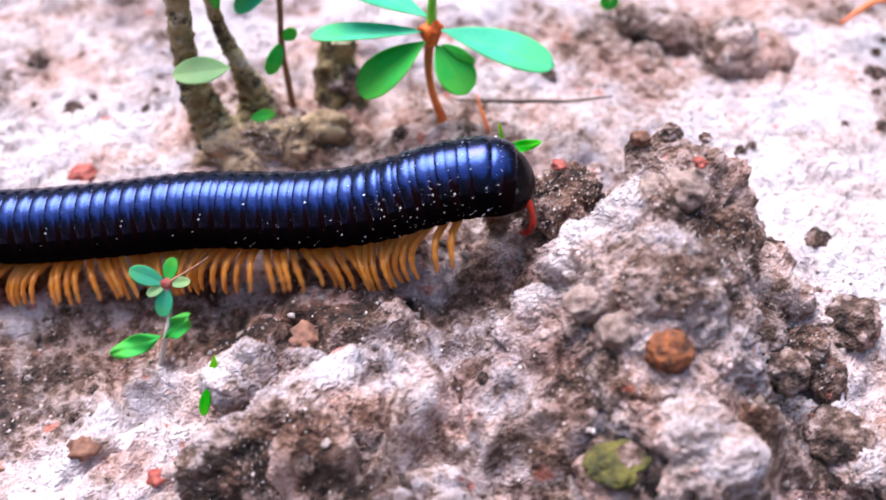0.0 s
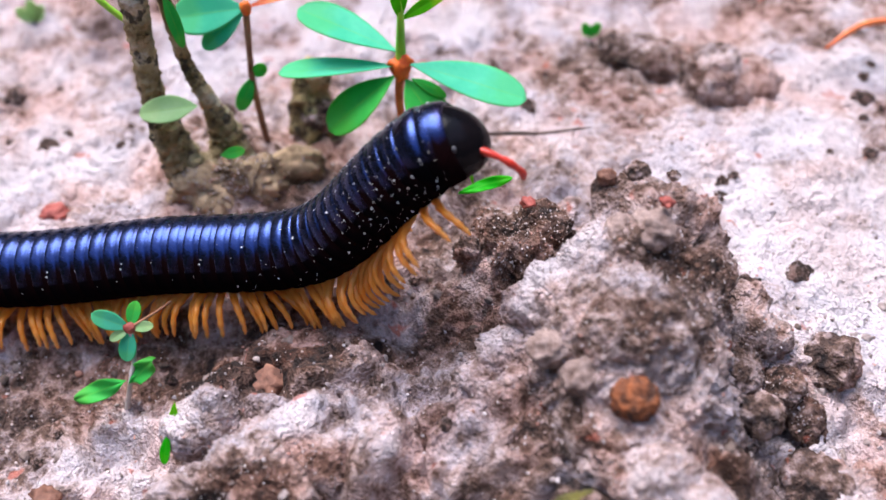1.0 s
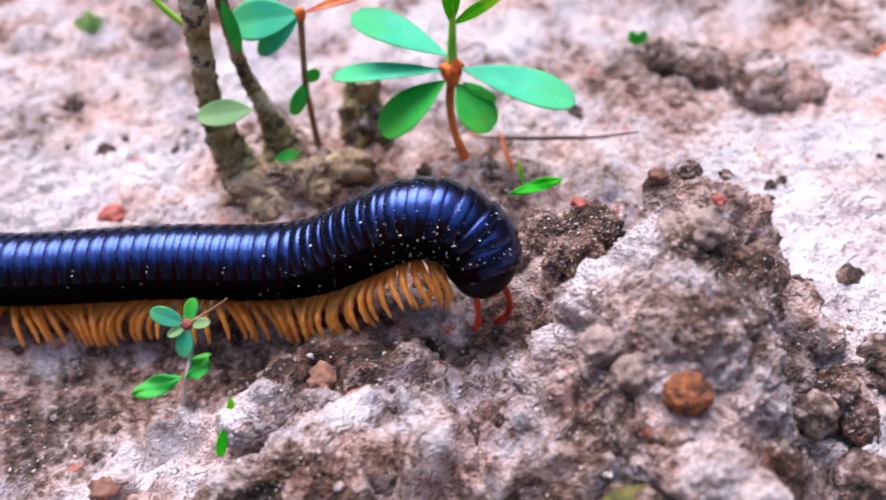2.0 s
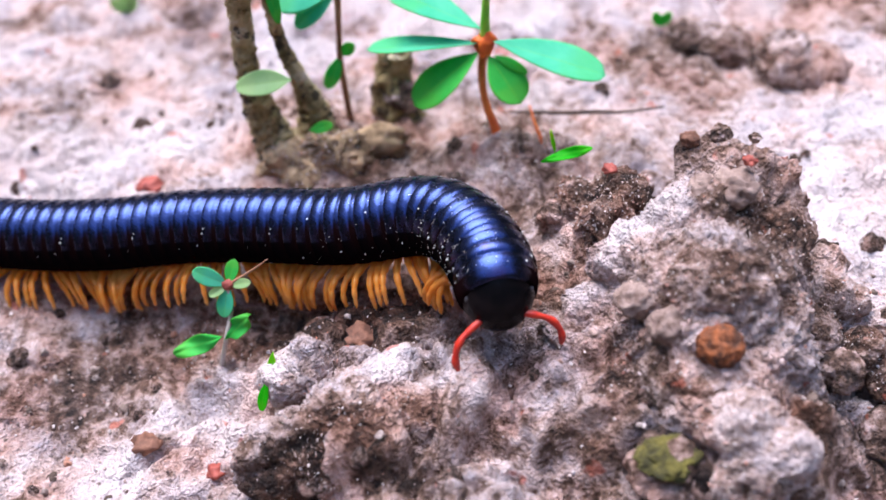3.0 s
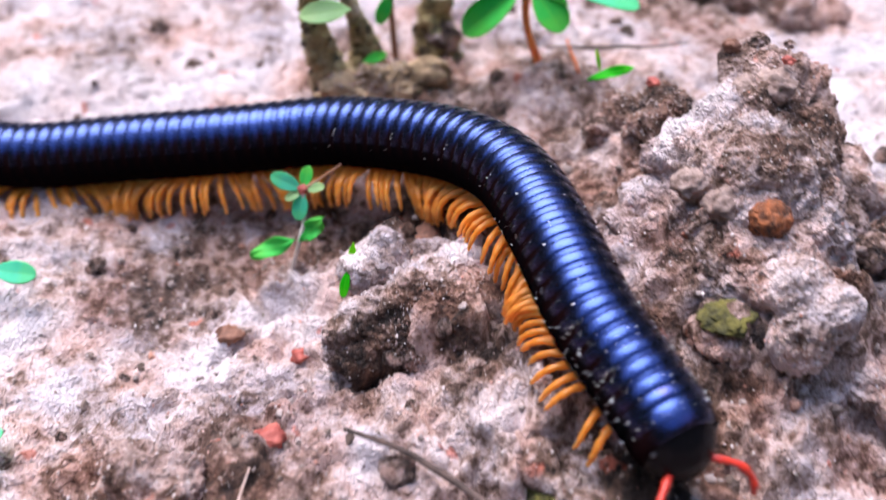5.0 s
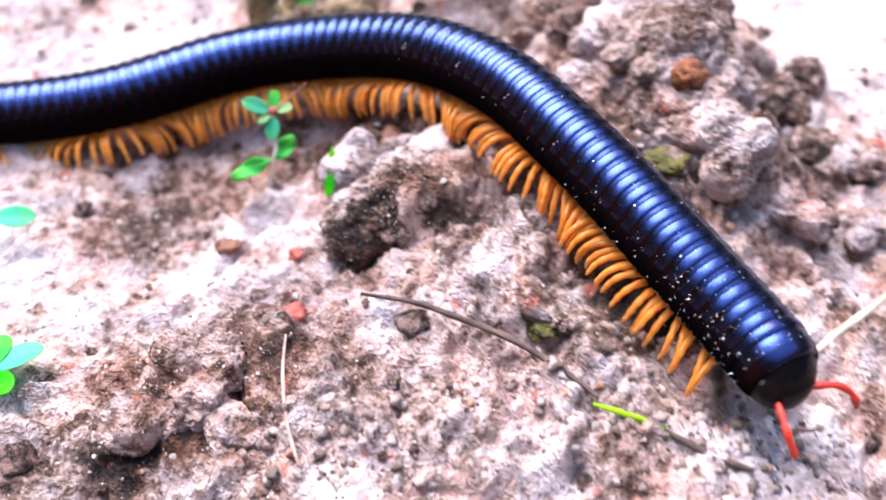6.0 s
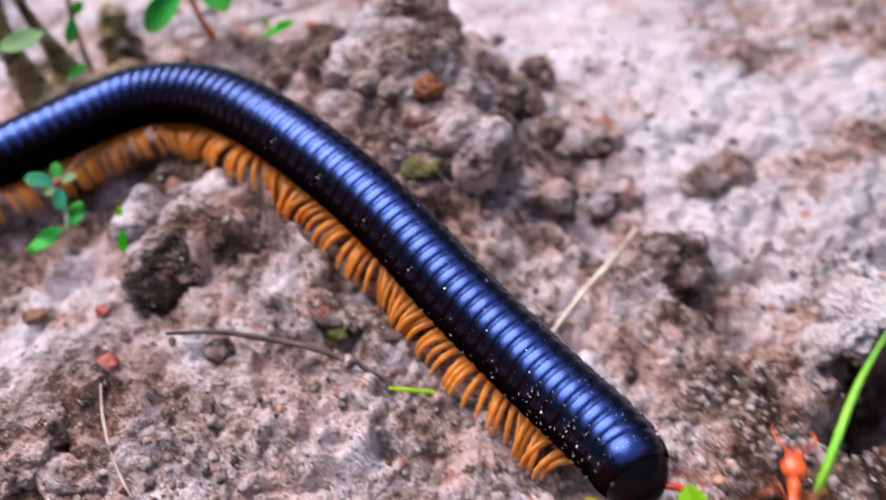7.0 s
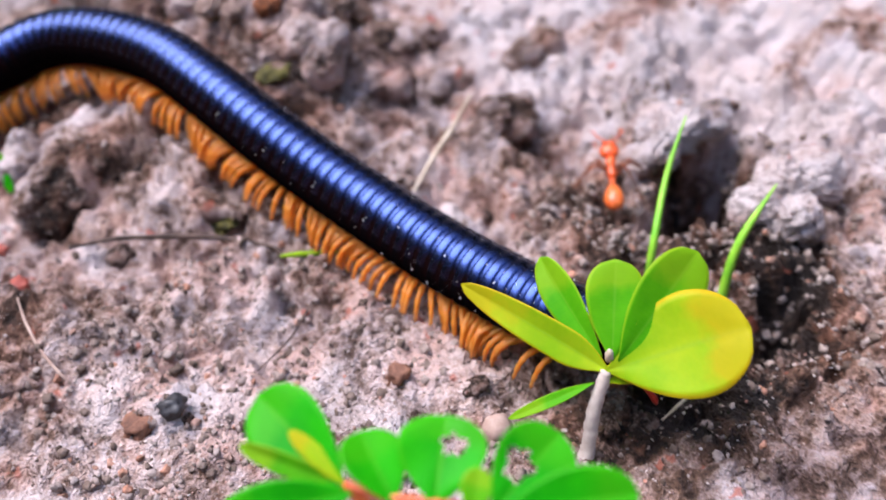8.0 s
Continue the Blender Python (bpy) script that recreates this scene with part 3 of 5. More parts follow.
def heaps():
    top = ((2.60, 7.80, 1.30, 0.90), (2.68, 7.98, 2.18, 0.48), (2.82, 8.35, 2.10, 0.42), (2.42, 7.55, 2.52, 0.25), (2.15, 7.62, 2.38, 0.22), (2.50, 8.15, 2.60, 0.24), (2.22, 8.10, 2.50, 0.20), (2.88, 8.08, 2.50, 0.27), (3.12, 8.02, 2.32, 0.24), (3.18, 7.72, 1.55, 0.32))
    face = ((2.35, 6.95, 1.35, 1.12), (2.35, 6.28, 0.80, 1.05), (2.55, 7.50, 1.45, 0.98), (2.62, 7.95, 2.62, 0.22), (3.12, 8.00, 1.98, 0.38), (3.05, 7.60, 1.75, 0.48), (2.80, 6.45, 0.90, 0.75), (1.75, 6.75, 1.00, 0.72), (1.30, 6.60, 0.75, 0.55))
    edge = ((2.18, 7.71, 2.37, 0.28), (1.94, 7.60, 2.15, 0.28), (1.63, 7.42, 1.90, 0.28), (1.36, 7.28, 1.70, 0.28), (1.06, 6.96, 1.40, 0.28), (0.77, 6.68, 1.15, 0.28), (0.36, 6.37, 0.85, 0.28))
    mound("soil_mound", (2.30, 7.20, 0.90), (*top, *face, *edge), SOIL, "craggy mound of crusted grey-brown soil", 1, 7)
    mound("soil_mound", (-2.45, 10.55, 0.75), (
        (-2.95, 10.40, 0.80, 0.36), (-2.45, 10.42, 0.80, 0.40), (-1.95, 10.50, 0.78, 0.36), (-1.55, 10.75, 0.80, 0.30), (-2.70, 10.15, 0.60, 0.34)), DEBRIS, "brown earth and debris heaped round the woody stems", 16, 6)
    mound("soil_mound", (-1.60, 5.65, 0.60), (
        (-0.99, 6.44, 1.08, 0.25), (-1.16, 6.32, 1.08, 0.29), (-1.32, 6.19, 1.08, 0.23), (-1.44, 6.03, 1.06, 0.27), (-1.55, 5.87, 1.03, 0.25), (-1.73, 5.81, 1.00, 0.29), (-1.91, 5.74, 0.98, 0.23), (-2.09, 5.70, 0.93, 0.27), (-2.28, 5.66, 0.88, 0.25), (-2.42, 5.57, 0.83, 0.29), (-2.57, 5.47, 0.78, 0.23), (-1.35, 5.95, 0.62, 0.62), (-1.95, 5.62, 0.45, 0.55), (-2.40, 5.42, 0.40, 0.42), (-0.75, 6.05, 0.60, 0.50)),
        SOIL, "crusted soil ridge with a pale sandy crest", 2, 6)
    mound("soil_mound", (1.35, 8.50, 1.10), (
        (1.38, 8.30, 1.30, 0.44), (1.50, 8.72, 1.45, 0.40), (1.10, 8.75, 1.40, 0.32), (0.76, 8.66, 1.15, 0.26), (1.72, 8.55, 1.62, 0.26), (1.25, 8.10, 0.95, 0.45)),
        DARK_CLOD, "dark damp crumbling heap against the mound", 3, 6)
    mound("soil_mound", (3.72, 7.35, 0.80), (
        (3.75, 7.40, 0.95, 0.36), (3.60, 6.98, 0.90, 0.32), (3.88, 7.75, 1.18, 0.22), (4.10, 7.45, 0.85, 0.25)), MOUND, "low rough heap behind the mound", 4, 5, 0.8)
    mound("soil_mound", (-2.14, 6.55, 0.75), (
        (-2.12, 6.55, 0.98, 0.30), (-2.10, 6.58, 1.27, 0.16), (-2.32, 6.45, 0.75, 0.34), (-1.92, 6.45, 0.72, 0.30)), SOIL, "small peaked heap with a dark tip", 5, 5, 0.7)
    mound("soil_mound", (2.52, 5.22, 1.05), ((2.50, 5.32, 1.46, 0.40), (2.78, 5.10, 1.34, 0.38), (2.24, 5.44, 1.34, 0.30), (2.55, 4.95, 1.10, 0.42)), SOIL, "large pale stone-like lump at the mound's foot", 6, 6, 0.7)
    mound("soil_mound", (6.15, -1.62, 0.0), ((5.62, -1.50, 0.02, 0.40), (6.12, -1.58, 0.12, 0.50), (6.68, -1.72, 0.10, 0.50), (5.9, -2.0, -0.05, 0.40)), SOIL, "pale grey lump beside the hole", 7, 6)
    mound("soil_mound", (5.95, 0.55, -0.05), ((5.62, 0.22, 0.14, 0.34), (6.20, 0.30, 0.16, 0.38), (6.75, 0.20, 0.14, 0.36), (5.20, 0.40, 0.05, 0.30), (6.1, 0.75, 0.0, 0.45)), SOIL, "pale lump over the hole", 8, 6)
    mound("soil_mound", (4.45, 2.75, 0.15), ((4.45, 2.75, 0.18, 0.36), (4.85, 2.62, 0.08, 0.32), (4.10, 2.62, 0.02, 0.30), (4.55, 2.40, 0.0, 0.30)), MOUND, "dark crumbly heap of earth", 9, 5)
    mound("soil_mound", (-4.55, 3.5, 0.1), ((-4.15, 3.60, 0.45, 0.36), (-4.60, 3.75, 0.45, 0.42), (-5.25, 2.95, 0.40, 0.38), (-4.45, 3.20, 0.30, 0.36), (-4.05, 2.75, 0.20, 0.36), (-4.75, 3.3, 0.1, 0.5)), MOUND, "dark knobbly heap of soil", 10, 6)
    mound("soil_mound", (4.20, 12.6, 0.75), ((4.40, 12.5, 0.62, 0.55), (3.70, 12.9, 0.72, 0.42), (5.00, 12.6, 0.50, 0.50), (3.1, 13.3, 0.70, 0.36)), MOUND, "brown heap far behind", 11, 5)
    mound("soil_mound", (-0.15, 3.4, 0.35), ((-0.05, 3.35, 0.50, 0.28), (-0.50, 3.80, 0.50, 0.30), (0.15, 3.00, 0.40, 0.25)), MOUND, "low dark mossy heap of soil", 12, 5)
    mound("soil_mound", (-2.42, 3.05, 0.20), ((-2.42, 3.05, 0.30, 0.24), (-2.70, 3.20, 0.25, 0.20)), DARK_CLOD, "small dark heap of crumbs", 13, 5, 0.8)
    mound("soil_mound", (6.20, 4.0, 0.0), ((6.20, 4.05, -0.10, 0.34), (6.75, 4.15, -0.12, 0.36), (5.85, 4.15, -0.14, 0.26)), SOIL, "brown heap on pale ground", 14, 5)
    z = level(4.75, 5.55)
    mound("soil_mound", (4.75, 5.55, z), ((4.50, 5.55, z + 0.14, 0.32), (4.92, 5.42, z + 0.12, 0.32), (4.75, 5.80, z + 0.02, 0.38), (5.25, 5.55, z, 0.28)), SOIL, "pale bluish grey lump on sandy ground", 17, 5)
    z = level(4.60, 4.52)
    mound("soil_mound", (4.60, 4.52, z), ((4.48, 4.60, z + 0.06, 0.30), (4.85, 4.45, z + 0.02, 0.28), (4.30, 4.30, z - 0.02, 0.26)), SOIL, "low pale lump of crusted soil", 18, 5)
    z = level(3.40, 4.72)
    mound("soil_mound", (3.40, 4.72, z), ((3.35, 4.72, z + 0.05, 0.28), (3.62, 4.52, z, 0.26)), SOIL, "low broken lump at the mound's foot", 19, 5)
    mound("soil_mound", (4.15, 6.8, 0.55), ((4.15, 6.80, 0.75, 0.28), (4.40, 6.55, 0.60, 0.26)), DARK_CLOD, "dark clod beside a hollow", 15, 5, 0.8)


heaps()


def lump(name, x, y, size, material, label, category, seed, sink=0.35, z=None, flat=0.85, rough=0.28, detail=3, group="", turn=0.0):
    """A lump of stone or earth, bedded in the ground."""
    verts, faces = lump_shape(seed, detail, rough, size, flat)
    ob = mesh_object(name, verts, faces, material)
    z = level(x, y) + size * flat * (1 - 2 * sink) if z is None else z
    ob.matrix_basis = pose(x * CM, y * CM, z * CM, 0, 0, turn)
    return tagged(ob, label, category, group)


def stones():
    grey = "rounded grey lump of crusted soil on the mound"
    knob = "rough clod at the top of the mound"
    cliff = "dark crumbling clod on the mound's steep side"
    for k, (x, y, z, r, m, label) in enumerate((
        (1.51, 6.56, 1.93, 0.21, LUMP, grey), (1.83, 6.28, 1.86, 0.23, LUMP, grey), (2.62, 7.62, 2.52, 0.24, LUMP, knob), (2.30, 7.66, 2.48, 0.18, LUMP, knob),
        (2.20, 8.22, 2.72, 0.11, BROWN_CRUMB, "reddish brown lump at the top of the mound"), (2.53, 8.26, 2.74, 0.13, MOUND, knob), (3.20, 7.90, 2.15, 0.20, MOUND, cliff), (2.98, 7.15, 1.62, 0.20, DARK_CLOD, cliff),
        (1.78, 5.14, 0.88, 0.46, CLOD, "bluish grey clod with moss on it"), (0.72, 8.58, 1.32, 0.16, CLOD, "brown clod beside the dark one"),
        (3.88, 7.85, 1.32, 0.15, DARK_CLOD, "small dark clod on pale ground"), (4.85, 7.30, 0.62, 0.36, CLOD, "flat grey clod on pale ground"),
        (4.35, 5.90, 0.35, 0.40, CLOD, "bluish grey clod on pale ground"), (3.75, 6.35, 0.98, 0.26, MOUND, "rough clod beside a hollow"), (-1.35, 11.7, 0.90, 0.28, MOUND, "brown clod behind the seedling"))):
        lump("soil_clod", x, y, r, m, label, "clod", k + 1, z=z, rough=0.30, detail=4, group="named clods", turn=37 * k)
    rng = random.Random(4)
    shapes = []
    for k in range(10):
        verts, faces = lump_shape(40 + k, 3, 0.36, 1.0, 0.8)
        shapes.append((verts, faces))
    made = {}
    for k in range(150):
        x, y = rng.uniform(-7, 8), rng.uniform(-4, 13)
        r = 0.06 + 0.16 * rng.random() ** 2.2
        which, dark = rng.randrange(10), rng.random() < 0.12
        if (which, dark) not in made:
            ob = mesh_object("soil_crumb", *shapes[which], MOUND if dark else CLOD)
            made[which, dark] = ob
        else:
            ob = new("soil_crumb", made[which, dark].data)
        ob.matrix_basis = pose(x * CM, y * CM, (level(x, y) - r * 0.15) * CM, rng.uniform(-40, 40), rng.uniform(-40, 40), rng.uniform(0, 360)) @ Matrix.Diagonal((r, r, r * 0.9, 1))
        tagged(ob, "small dark crumb of damp soil" if dark else "small pinkish grey crumb of dry soil", "crumb", "loose crumbs")


stones()


def sand():
    """Loose grains over the whole of the near ground."""
    rng = np.random.default_rng(9)
    n = 20000
    x, y = rng.uniform(-7.5, 8, n), rng.uniform(-4.5, 13.5, n)
    r = 0.007 + 0.018 * rng.random(n) ** 3
    z = ground(x, y)
    for skin in CRAGS:
        pick = skin[rng.integers(0, len(skin), 5000 if len(skin) > 20000 else 1600 if len(skin) > 5000 else 500)]
        x, y, z = np.concatenate([x, pick[:, 0]]), np.concatenate([y, pick[:, 1]]), np.concatenate([z, pick[:, 2]])
    r = np.concatenate([r, 0.005 + 0.012 * rng.random(len(x) - n) ** 2.5])
    n = len(x)
    bm = bmesh.new()
    bmesh.ops.create_icosphere(bm, subdivisions=1, radius=1.0)
    ico = np.array([v.co[:] for v in bm.verts])
    tri = np.array([[v.index for v in f.verts] for f in bm.faces])
    bm.free()
    jig = ico[None] * (1 + 0.30 * rng.normal(size=(n, len(ico), 1))) * r[:, None, None] * rng.uniform(0.6, 1.3, (n, 1, 3))
    jig[:, :, 0] += x[:, None]
    jig[:, :, 1] += y[:, None]
    jig[:, :, 2] += (z + r * 0.3)[:, None]
    faces = (tri[None] + (np.arange(n) * len(ico))[:, None, None]).reshape(-1, 3)
    ob = mesh_object("sand_grains", jig.reshape(-1, 3), faces.tolist(), GRAINS, smooth=False)
    tagged(ob, "loose white, brown and reddish sand grains on the soil", "sand", kind="stuff")


sand()


def crumb_material():
    n = Nodes("small_crumbs")
    f = n.noise(700, 4, 0.65)
    tone = n.ramp(n.island(), (0.0, (0.06, 0.04, 0.03)), (0.3, (0.20, 0.145, 0.122)), (0.55, (0.34, 0.265, 0.24)), (0.9, (0.38, 0.31, 0.29)), (0.97, (0.45, 0.22, 0.15)))
    n.set(Base_Color=n.mix(n.ramp(f, (0.38, 0.65), (0.56, 0.0)), tone, (0.12, 0.08, 0.065)), Roughness=0.95, Specular_IOR_Level=0.3)
    return n.bump(f, 0.8, 0.0008).mat


def pebbles():
    """Small crumbs too many to count: thick on the broken ground near the hole, thinner elsewhere."""
    rng = np.random.default_rng(21)
    x = np.concatenate([rng.uniform(1.8, 7.5, 2600), rng.uniform(-6.0, 7.0, 2200), rng.uniform(-4.5, 2.5, 3800)])
    y = np.concatenate([rng.uniform(-4.5, 1.6, 2600), rng.uniform(-4.0, 8.5, 2200), rng.uniform(-3.5, 2.8, 3800)])
    thick = swell(x, y, 1.6, 66) + np.where(x + 0.6 * y > 1.5, 0.25, 0.0)
    keep = thick > rng.uniform(-0.9, 0.7, len(x))
    x, y = x[keep], y[keep]
    n = len(x)
    r = 0.022 + 0.060 * rng.random(n) ** 2.4
    shapes = [lump_shape(500 + k, 2, 0.75, 1.0, 0.75) for k in range(8)]
    z = ground(x, y)
    verts, faces, count = [], [], 0
    for k in range(n):
        v, f = shapes[k % 8]
        v = np.array([p[:] for p in v]) @ np.array(Matrix.Rotation(rng.uniform(0, 6.28), 3, Vector(rng.normal(size=3)))) * r[k] * rng.uniform(0.75, 1.2, 3)
        verts.append(v + (x[k], y[k], z[k] - 0.25 * r[k]))
        faces += [[i + count for i in q] for q in f]
        count += len(v)
    ob = mesh_object("soil_crumbs", np.vstack(verts), faces, crumb_material())
    tagged(ob, "many small pinkish and brown soil crumbs", "crumbs", kind="stuff")


pebbles()

# ---------------------------------------------------------------- plants
UP = (0, 0, 1)


def seedling():
    """The seedling with a whorl of oblong leaves behind the mound."""
    t = thing("seedling", "young seedling with oblong green leaves on a red stem", "seedling")
    j = (-0.07, 10.80, 2.34)
    stem("stem", [(0.08, 10.35, level(0.08, 10.35) - 0.1), (0.05, 10.40, 1.25), (-0.08, 10.55, 1.60), (-0.12, 10.7, 1.95), j], (0.075, 0.065, 0.05, 0.055, 0.065), RED_STEM, t, count=24)
    verts, faces = lump_shape(77, 3, 0.45, 0.14, 1.35)
    mesh_object("joint", [Vector(v) + Vector(j) for v in verts], faces, JOINT, t, "swollen orange-red joint")
    stem("shoot", [j, (-0.06, 10.82, 2.70), (-0.04, 10.85, 3.05), (-0.05, 10.87, 3.3)], (0.075, 0.06, 0.045, 0.02), GREEN_STEM, t)
    for base, tip, w, facing, m, bend, where in (
        ((-0.15, 10.75, 2.40), (-1.62, 10.70, 2.42), 0.58, (0.0, 0.20, 0.97), TEAL_LEAF, 0.03, 0.72), ((0.05, 10.75, 2.42), (1.52, 10.50, 2.05), 0.66, (0.15, -0.12, 1.0), TEAL_LEAF, 0.03, 0.66),
        ((-0.12, 10.85, 2.55), (-1.35, 11.3, 2.95), 0.62, (0.1, -0.05, 1.0), TEAL_LEAF, 0.03, 0.70), ((-0.16, 10.70, 2.28), (-1.05, 10.30, 1.78), 0.62, (-0.30, -0.30, 0.95), LEAF, 0.06, 0.66),
        ((-0.02, 10.70, 2.22), (0.40, 10.22, 1.82), 0.56, (0.25, -0.35, 0.9), LEAF, 0.06, 0.62), ((0.05, 10.72, 2.22), (0.50, 10.60, 2.02), 0.20, (0.2, -0.1, 1.0), LEAF, 0.05, 0.55)):
        leaf(base, tip, w, facing, m, t, widest=where, curl=bend)
    top = (-0.05, 10.85, 3.0)
    for tip, w in (((0.58, 10.8, 3.45), 0.16), ((-0.12, 10.7, 3.65), 0.12), ((0.06, 10.9, 3.6), 0.12)):
        leaf(top, tip, w, (0, -0.8, 0.6), LIME_LEAF, t, "narrow light green new leaf", widest=0.5)


def back_seedling():
    t = thing("seedling", "slender seedling with greyish green leaves and a red joint", "seedling")
    j = (-2.02, 11.3, 2.95)
    stem("stem", [(-2.1, 11.35, level(-2.1, 11.35) - 0.1), (-2.12, 11.3, 1.75), (-2.08, 11.3, 2.3), j], (0.05, 0.045, 0.04, 0.05), BROWN_STEM, t)
    verts, faces = lump_shape(78, 2, 0.4, 0.075, 1.5)
    mesh_object("joint", [Vector(v) + Vector(j) for v in verts], faces, JOINT, t, "orange-red joint")
    leaf(j, (-3.0, 11.3, 2.85), 0.55, (0, -0.7, 0.7), TEAL_LEAF, t)
    leaf(j, (-2.65, 11.1, 2.5), 0.30, (0, -0.7, 0.7), TEAL_LEAF, t)
    leaf(j, (-0.9, 11.6, 3.2), 0.15, (0, -0.7, 0.7), RED_STEM, t, "narrow orange-brown leaf")
    leaf((-2.1, 11.3, 1.9), (-2.3, 11.0, 1.55), 0.22, (0.2, -0.8, 0.5), LEAF, t)
    leaf((-2.1, 11.3, 1.9), (-1.9, 11.15, 2.15), 0.18, (0.2, -0.8, 0.5), LEAF, t)


def woody_shrub():
    t = thing("woody_shrub", "old woody stems of a small shrub rising from the soil", "shrub")
    stem("stem", [(-2.95, 10.55, level(-2.95, 10.55) - 0.2), (-3.15, 10.55, 1.35), (-3.25, 10.6, 2.18), (-3.20, 10.6, 2.95), (-3.15, 10.6, 3.6), (-3.2, 10.7, 4.6)], (0.34, 0.24, 0.15, 0.15, 0.16, 0.15), BARK, t, sides=18, count=90, rough=0.10)
    stem("stem", [(-2.55, 10.8, level(-2.55, 10.8) - 0.2), (-2.52, 10.9, 1.25), (-2.65, 10.9, 1.79), (-2.82, 10.9, 2.45), (-2.88, 10.9, 3.3), (-2.95, 11, 4.5)], (0.36, 0.22, 0.12, 0.09, 0.085, 0.08), BARK, t, sides=16, count=80, rough=0.10, seed=3)
    stem("shoot", [(-3.15, 10.6, 3.1), (-3.5, 10.6, 3.5), (-3.75, 10.6, 3.9)], (0.04, 0.04, 0.03), GREEN_STEM, t)
    leaf((-2.85, 10.8, 3.5), (-2.68, 10.6, 2.85), 0.18, (0.6, -0.7, 0.3), LEAF, t, widest=0.5)
    leaf((-2.62, 10.3, 2.2), (-3.35, 10.2, 2.2), 0.36, (0.0, -0.55, 0.8), PALE_LEAF, t, "pale green oval leaf", widest=0.5)
    leaf((-2.55, 10.5, 1.2), (-2.2, 10.3, 1.45), 0.16, (0.0, -0.7, 0.7), LEAF, t)
    leaf((-2.35, 10.5, 1.0), (-2.05, 10.4, 1.0), 0.20, (0.0, -0.7, 0.7), YELLOW_LEAF, t)


def small_sprig():
    t = thing("sprig", "tiny sprig with round bluish leaves and a red heart", "sprig")
    j = (-3.18, 7.64, 1.10)
    b = (-3.42, 7.25, level(-3.42, 7.25) - 0.05)
    stem("stem", [b, (-3.25, 7.35, 0.55), (-3.18, 7.5, 0.8), j], (0.032, 0.028, 0.028, 0.035), PALE_STEM, t)
    verts, faces = lump_shape(79, 2, 0.45, 0.07, 1.2)
    mesh_object("heart", [Vector(v) + Vector(j) for v in verts], faces, RED_CRUMB, t, "small red heart")
    for tip, w, m in (((-3.55, 7.62, 1.36), 0.22, TEAL_LEAF), ((-3.10, 7.83, 1.34), 0.17, LEAF), ((-2.90, 7.58, 1.20), 0.13, PALE_LEAF), ((-3.40, 7.5, 1.06), 0.12, PALE_LEAF), ((-3.26, 7.38, 0.80), 0.21, TEAL_LEAF)):
        leaf(j, tip, w, (0, -0.7, 0.7), m, t, widest=0.6)
    stem("shoot", [j, (-2.85, 7.7, 1.3), (-2.66, 7.75, 1.42)], (0.022, 0.016, 0.010), BROWN_STEM, t)
    leaf((-3.3, 7.3, 0.55), (-3.90, 7.10, 0.46), 0.24, (0, -0.6, 0.8), LEAF, t, "bright green lobed leaf", widest=0.5, wave=0.22)
    leaf((-3.25, 7.3, 0.5), (-2.96, 7.35, 0.84), 0.24, (0, -0.6, 0.8), LEAF, t, "bright green lobed leaf", widest=0.5, wave=0.22)


def creeping_bits():
    t = thing("sprout", "thin green sprout creeping along a clod", "sprout")
    leaf((-2.46, 6.55, 1.15), (-2.50, 6.38, 0.90), 0.12, (-0.4, -0.8, 0.5), LIME_LEAF, t)
    leaf((-2.52, 6.30, 0.95), (-2.62, 6.08, 0.68), 0.13, (-0.4, -0.8, 0.5), BRIGHT_LEAF, t)
    t = thing("sprout", "fallen light green leaf on the dark clod", "leaf")
    leaf((0.62, 9.12, 1.70), (1.28, 9.30, 1.80), 0.15, (0, -0.5, 0.85), BRIGHT_LEAF, t, widest=0.45, wave=0.16)
    leaf((0.80, 9.2, 1.75), (0.74, 9.3, 2.05), 0.05, (0, -0.8, 0.4), LIME_LEAF, t, widest=0.5)
    t = thing("sprout", "small pale green sprout on bare soil", "sprout")
    for dx, dz in ((-0.2, 0.3), (0.2, 0.35), (0.05, 0.45)):
        leaf((-6.2, 14.3, level(-6.2, 14.3)), (-6.2 + dx, 14.2, level(-6.2, 14.3) + dz), 0.2, (0, -0.8, 0.5), PALE_LEAF, t)
    t = thing("sprout", "small dark green sprout on bare soil", "sprout")
    for dx in (-0.12, 0.10):
        leaf((2.75, 13.7, level(2.75, 13.7)), (2.75 + dx, 13.6, level(2.75, 13.7) + 0.3), 0.16, (0, -0.8, 0.5), LEAF, t)
    t = thing("sprout", "low sprout with bright green and bluish leaves over brown litter", "sprout")
    z = level(-6.75, 4.1)
    for dx, dy, w, m in ((0.62, 0.22, 0.34, TEAL_LEAF), (0.15, 0.50, 0.36, LEAF), (0.30, -0.42, 0.34, BRIGHT_LEAF), (-0.5, 0.2, 0.4, LEAF)):
        leaf((-6.85, 4.1, z + 0.3), (-6.85 + dx, 4.1 + dy, z + 0.42), w, UP, m, t)
    stem("stem", [(-6.85, 4.1, z - 0.1), (-6.85, 4.1, z + 0.3)], (0.04, 0.05), RED_STEM, t)
    t = thing("sprout", "single teal leaf on a short stalk", "sprout")
    z = level(-6.9, 6.7)
    stem("stem", [(-7.2, 6.8, z - 0.1), (-7.1, 6.75, z + 0.5)], (0.03, 0.03), RED_STEM, t)
    leaf((-7.1, 6.75, z + 0.5), (-6.5, 6.6, z + 0.55), 0.3, (0, -0.5, 0.8), TEAL_LEAF, t)


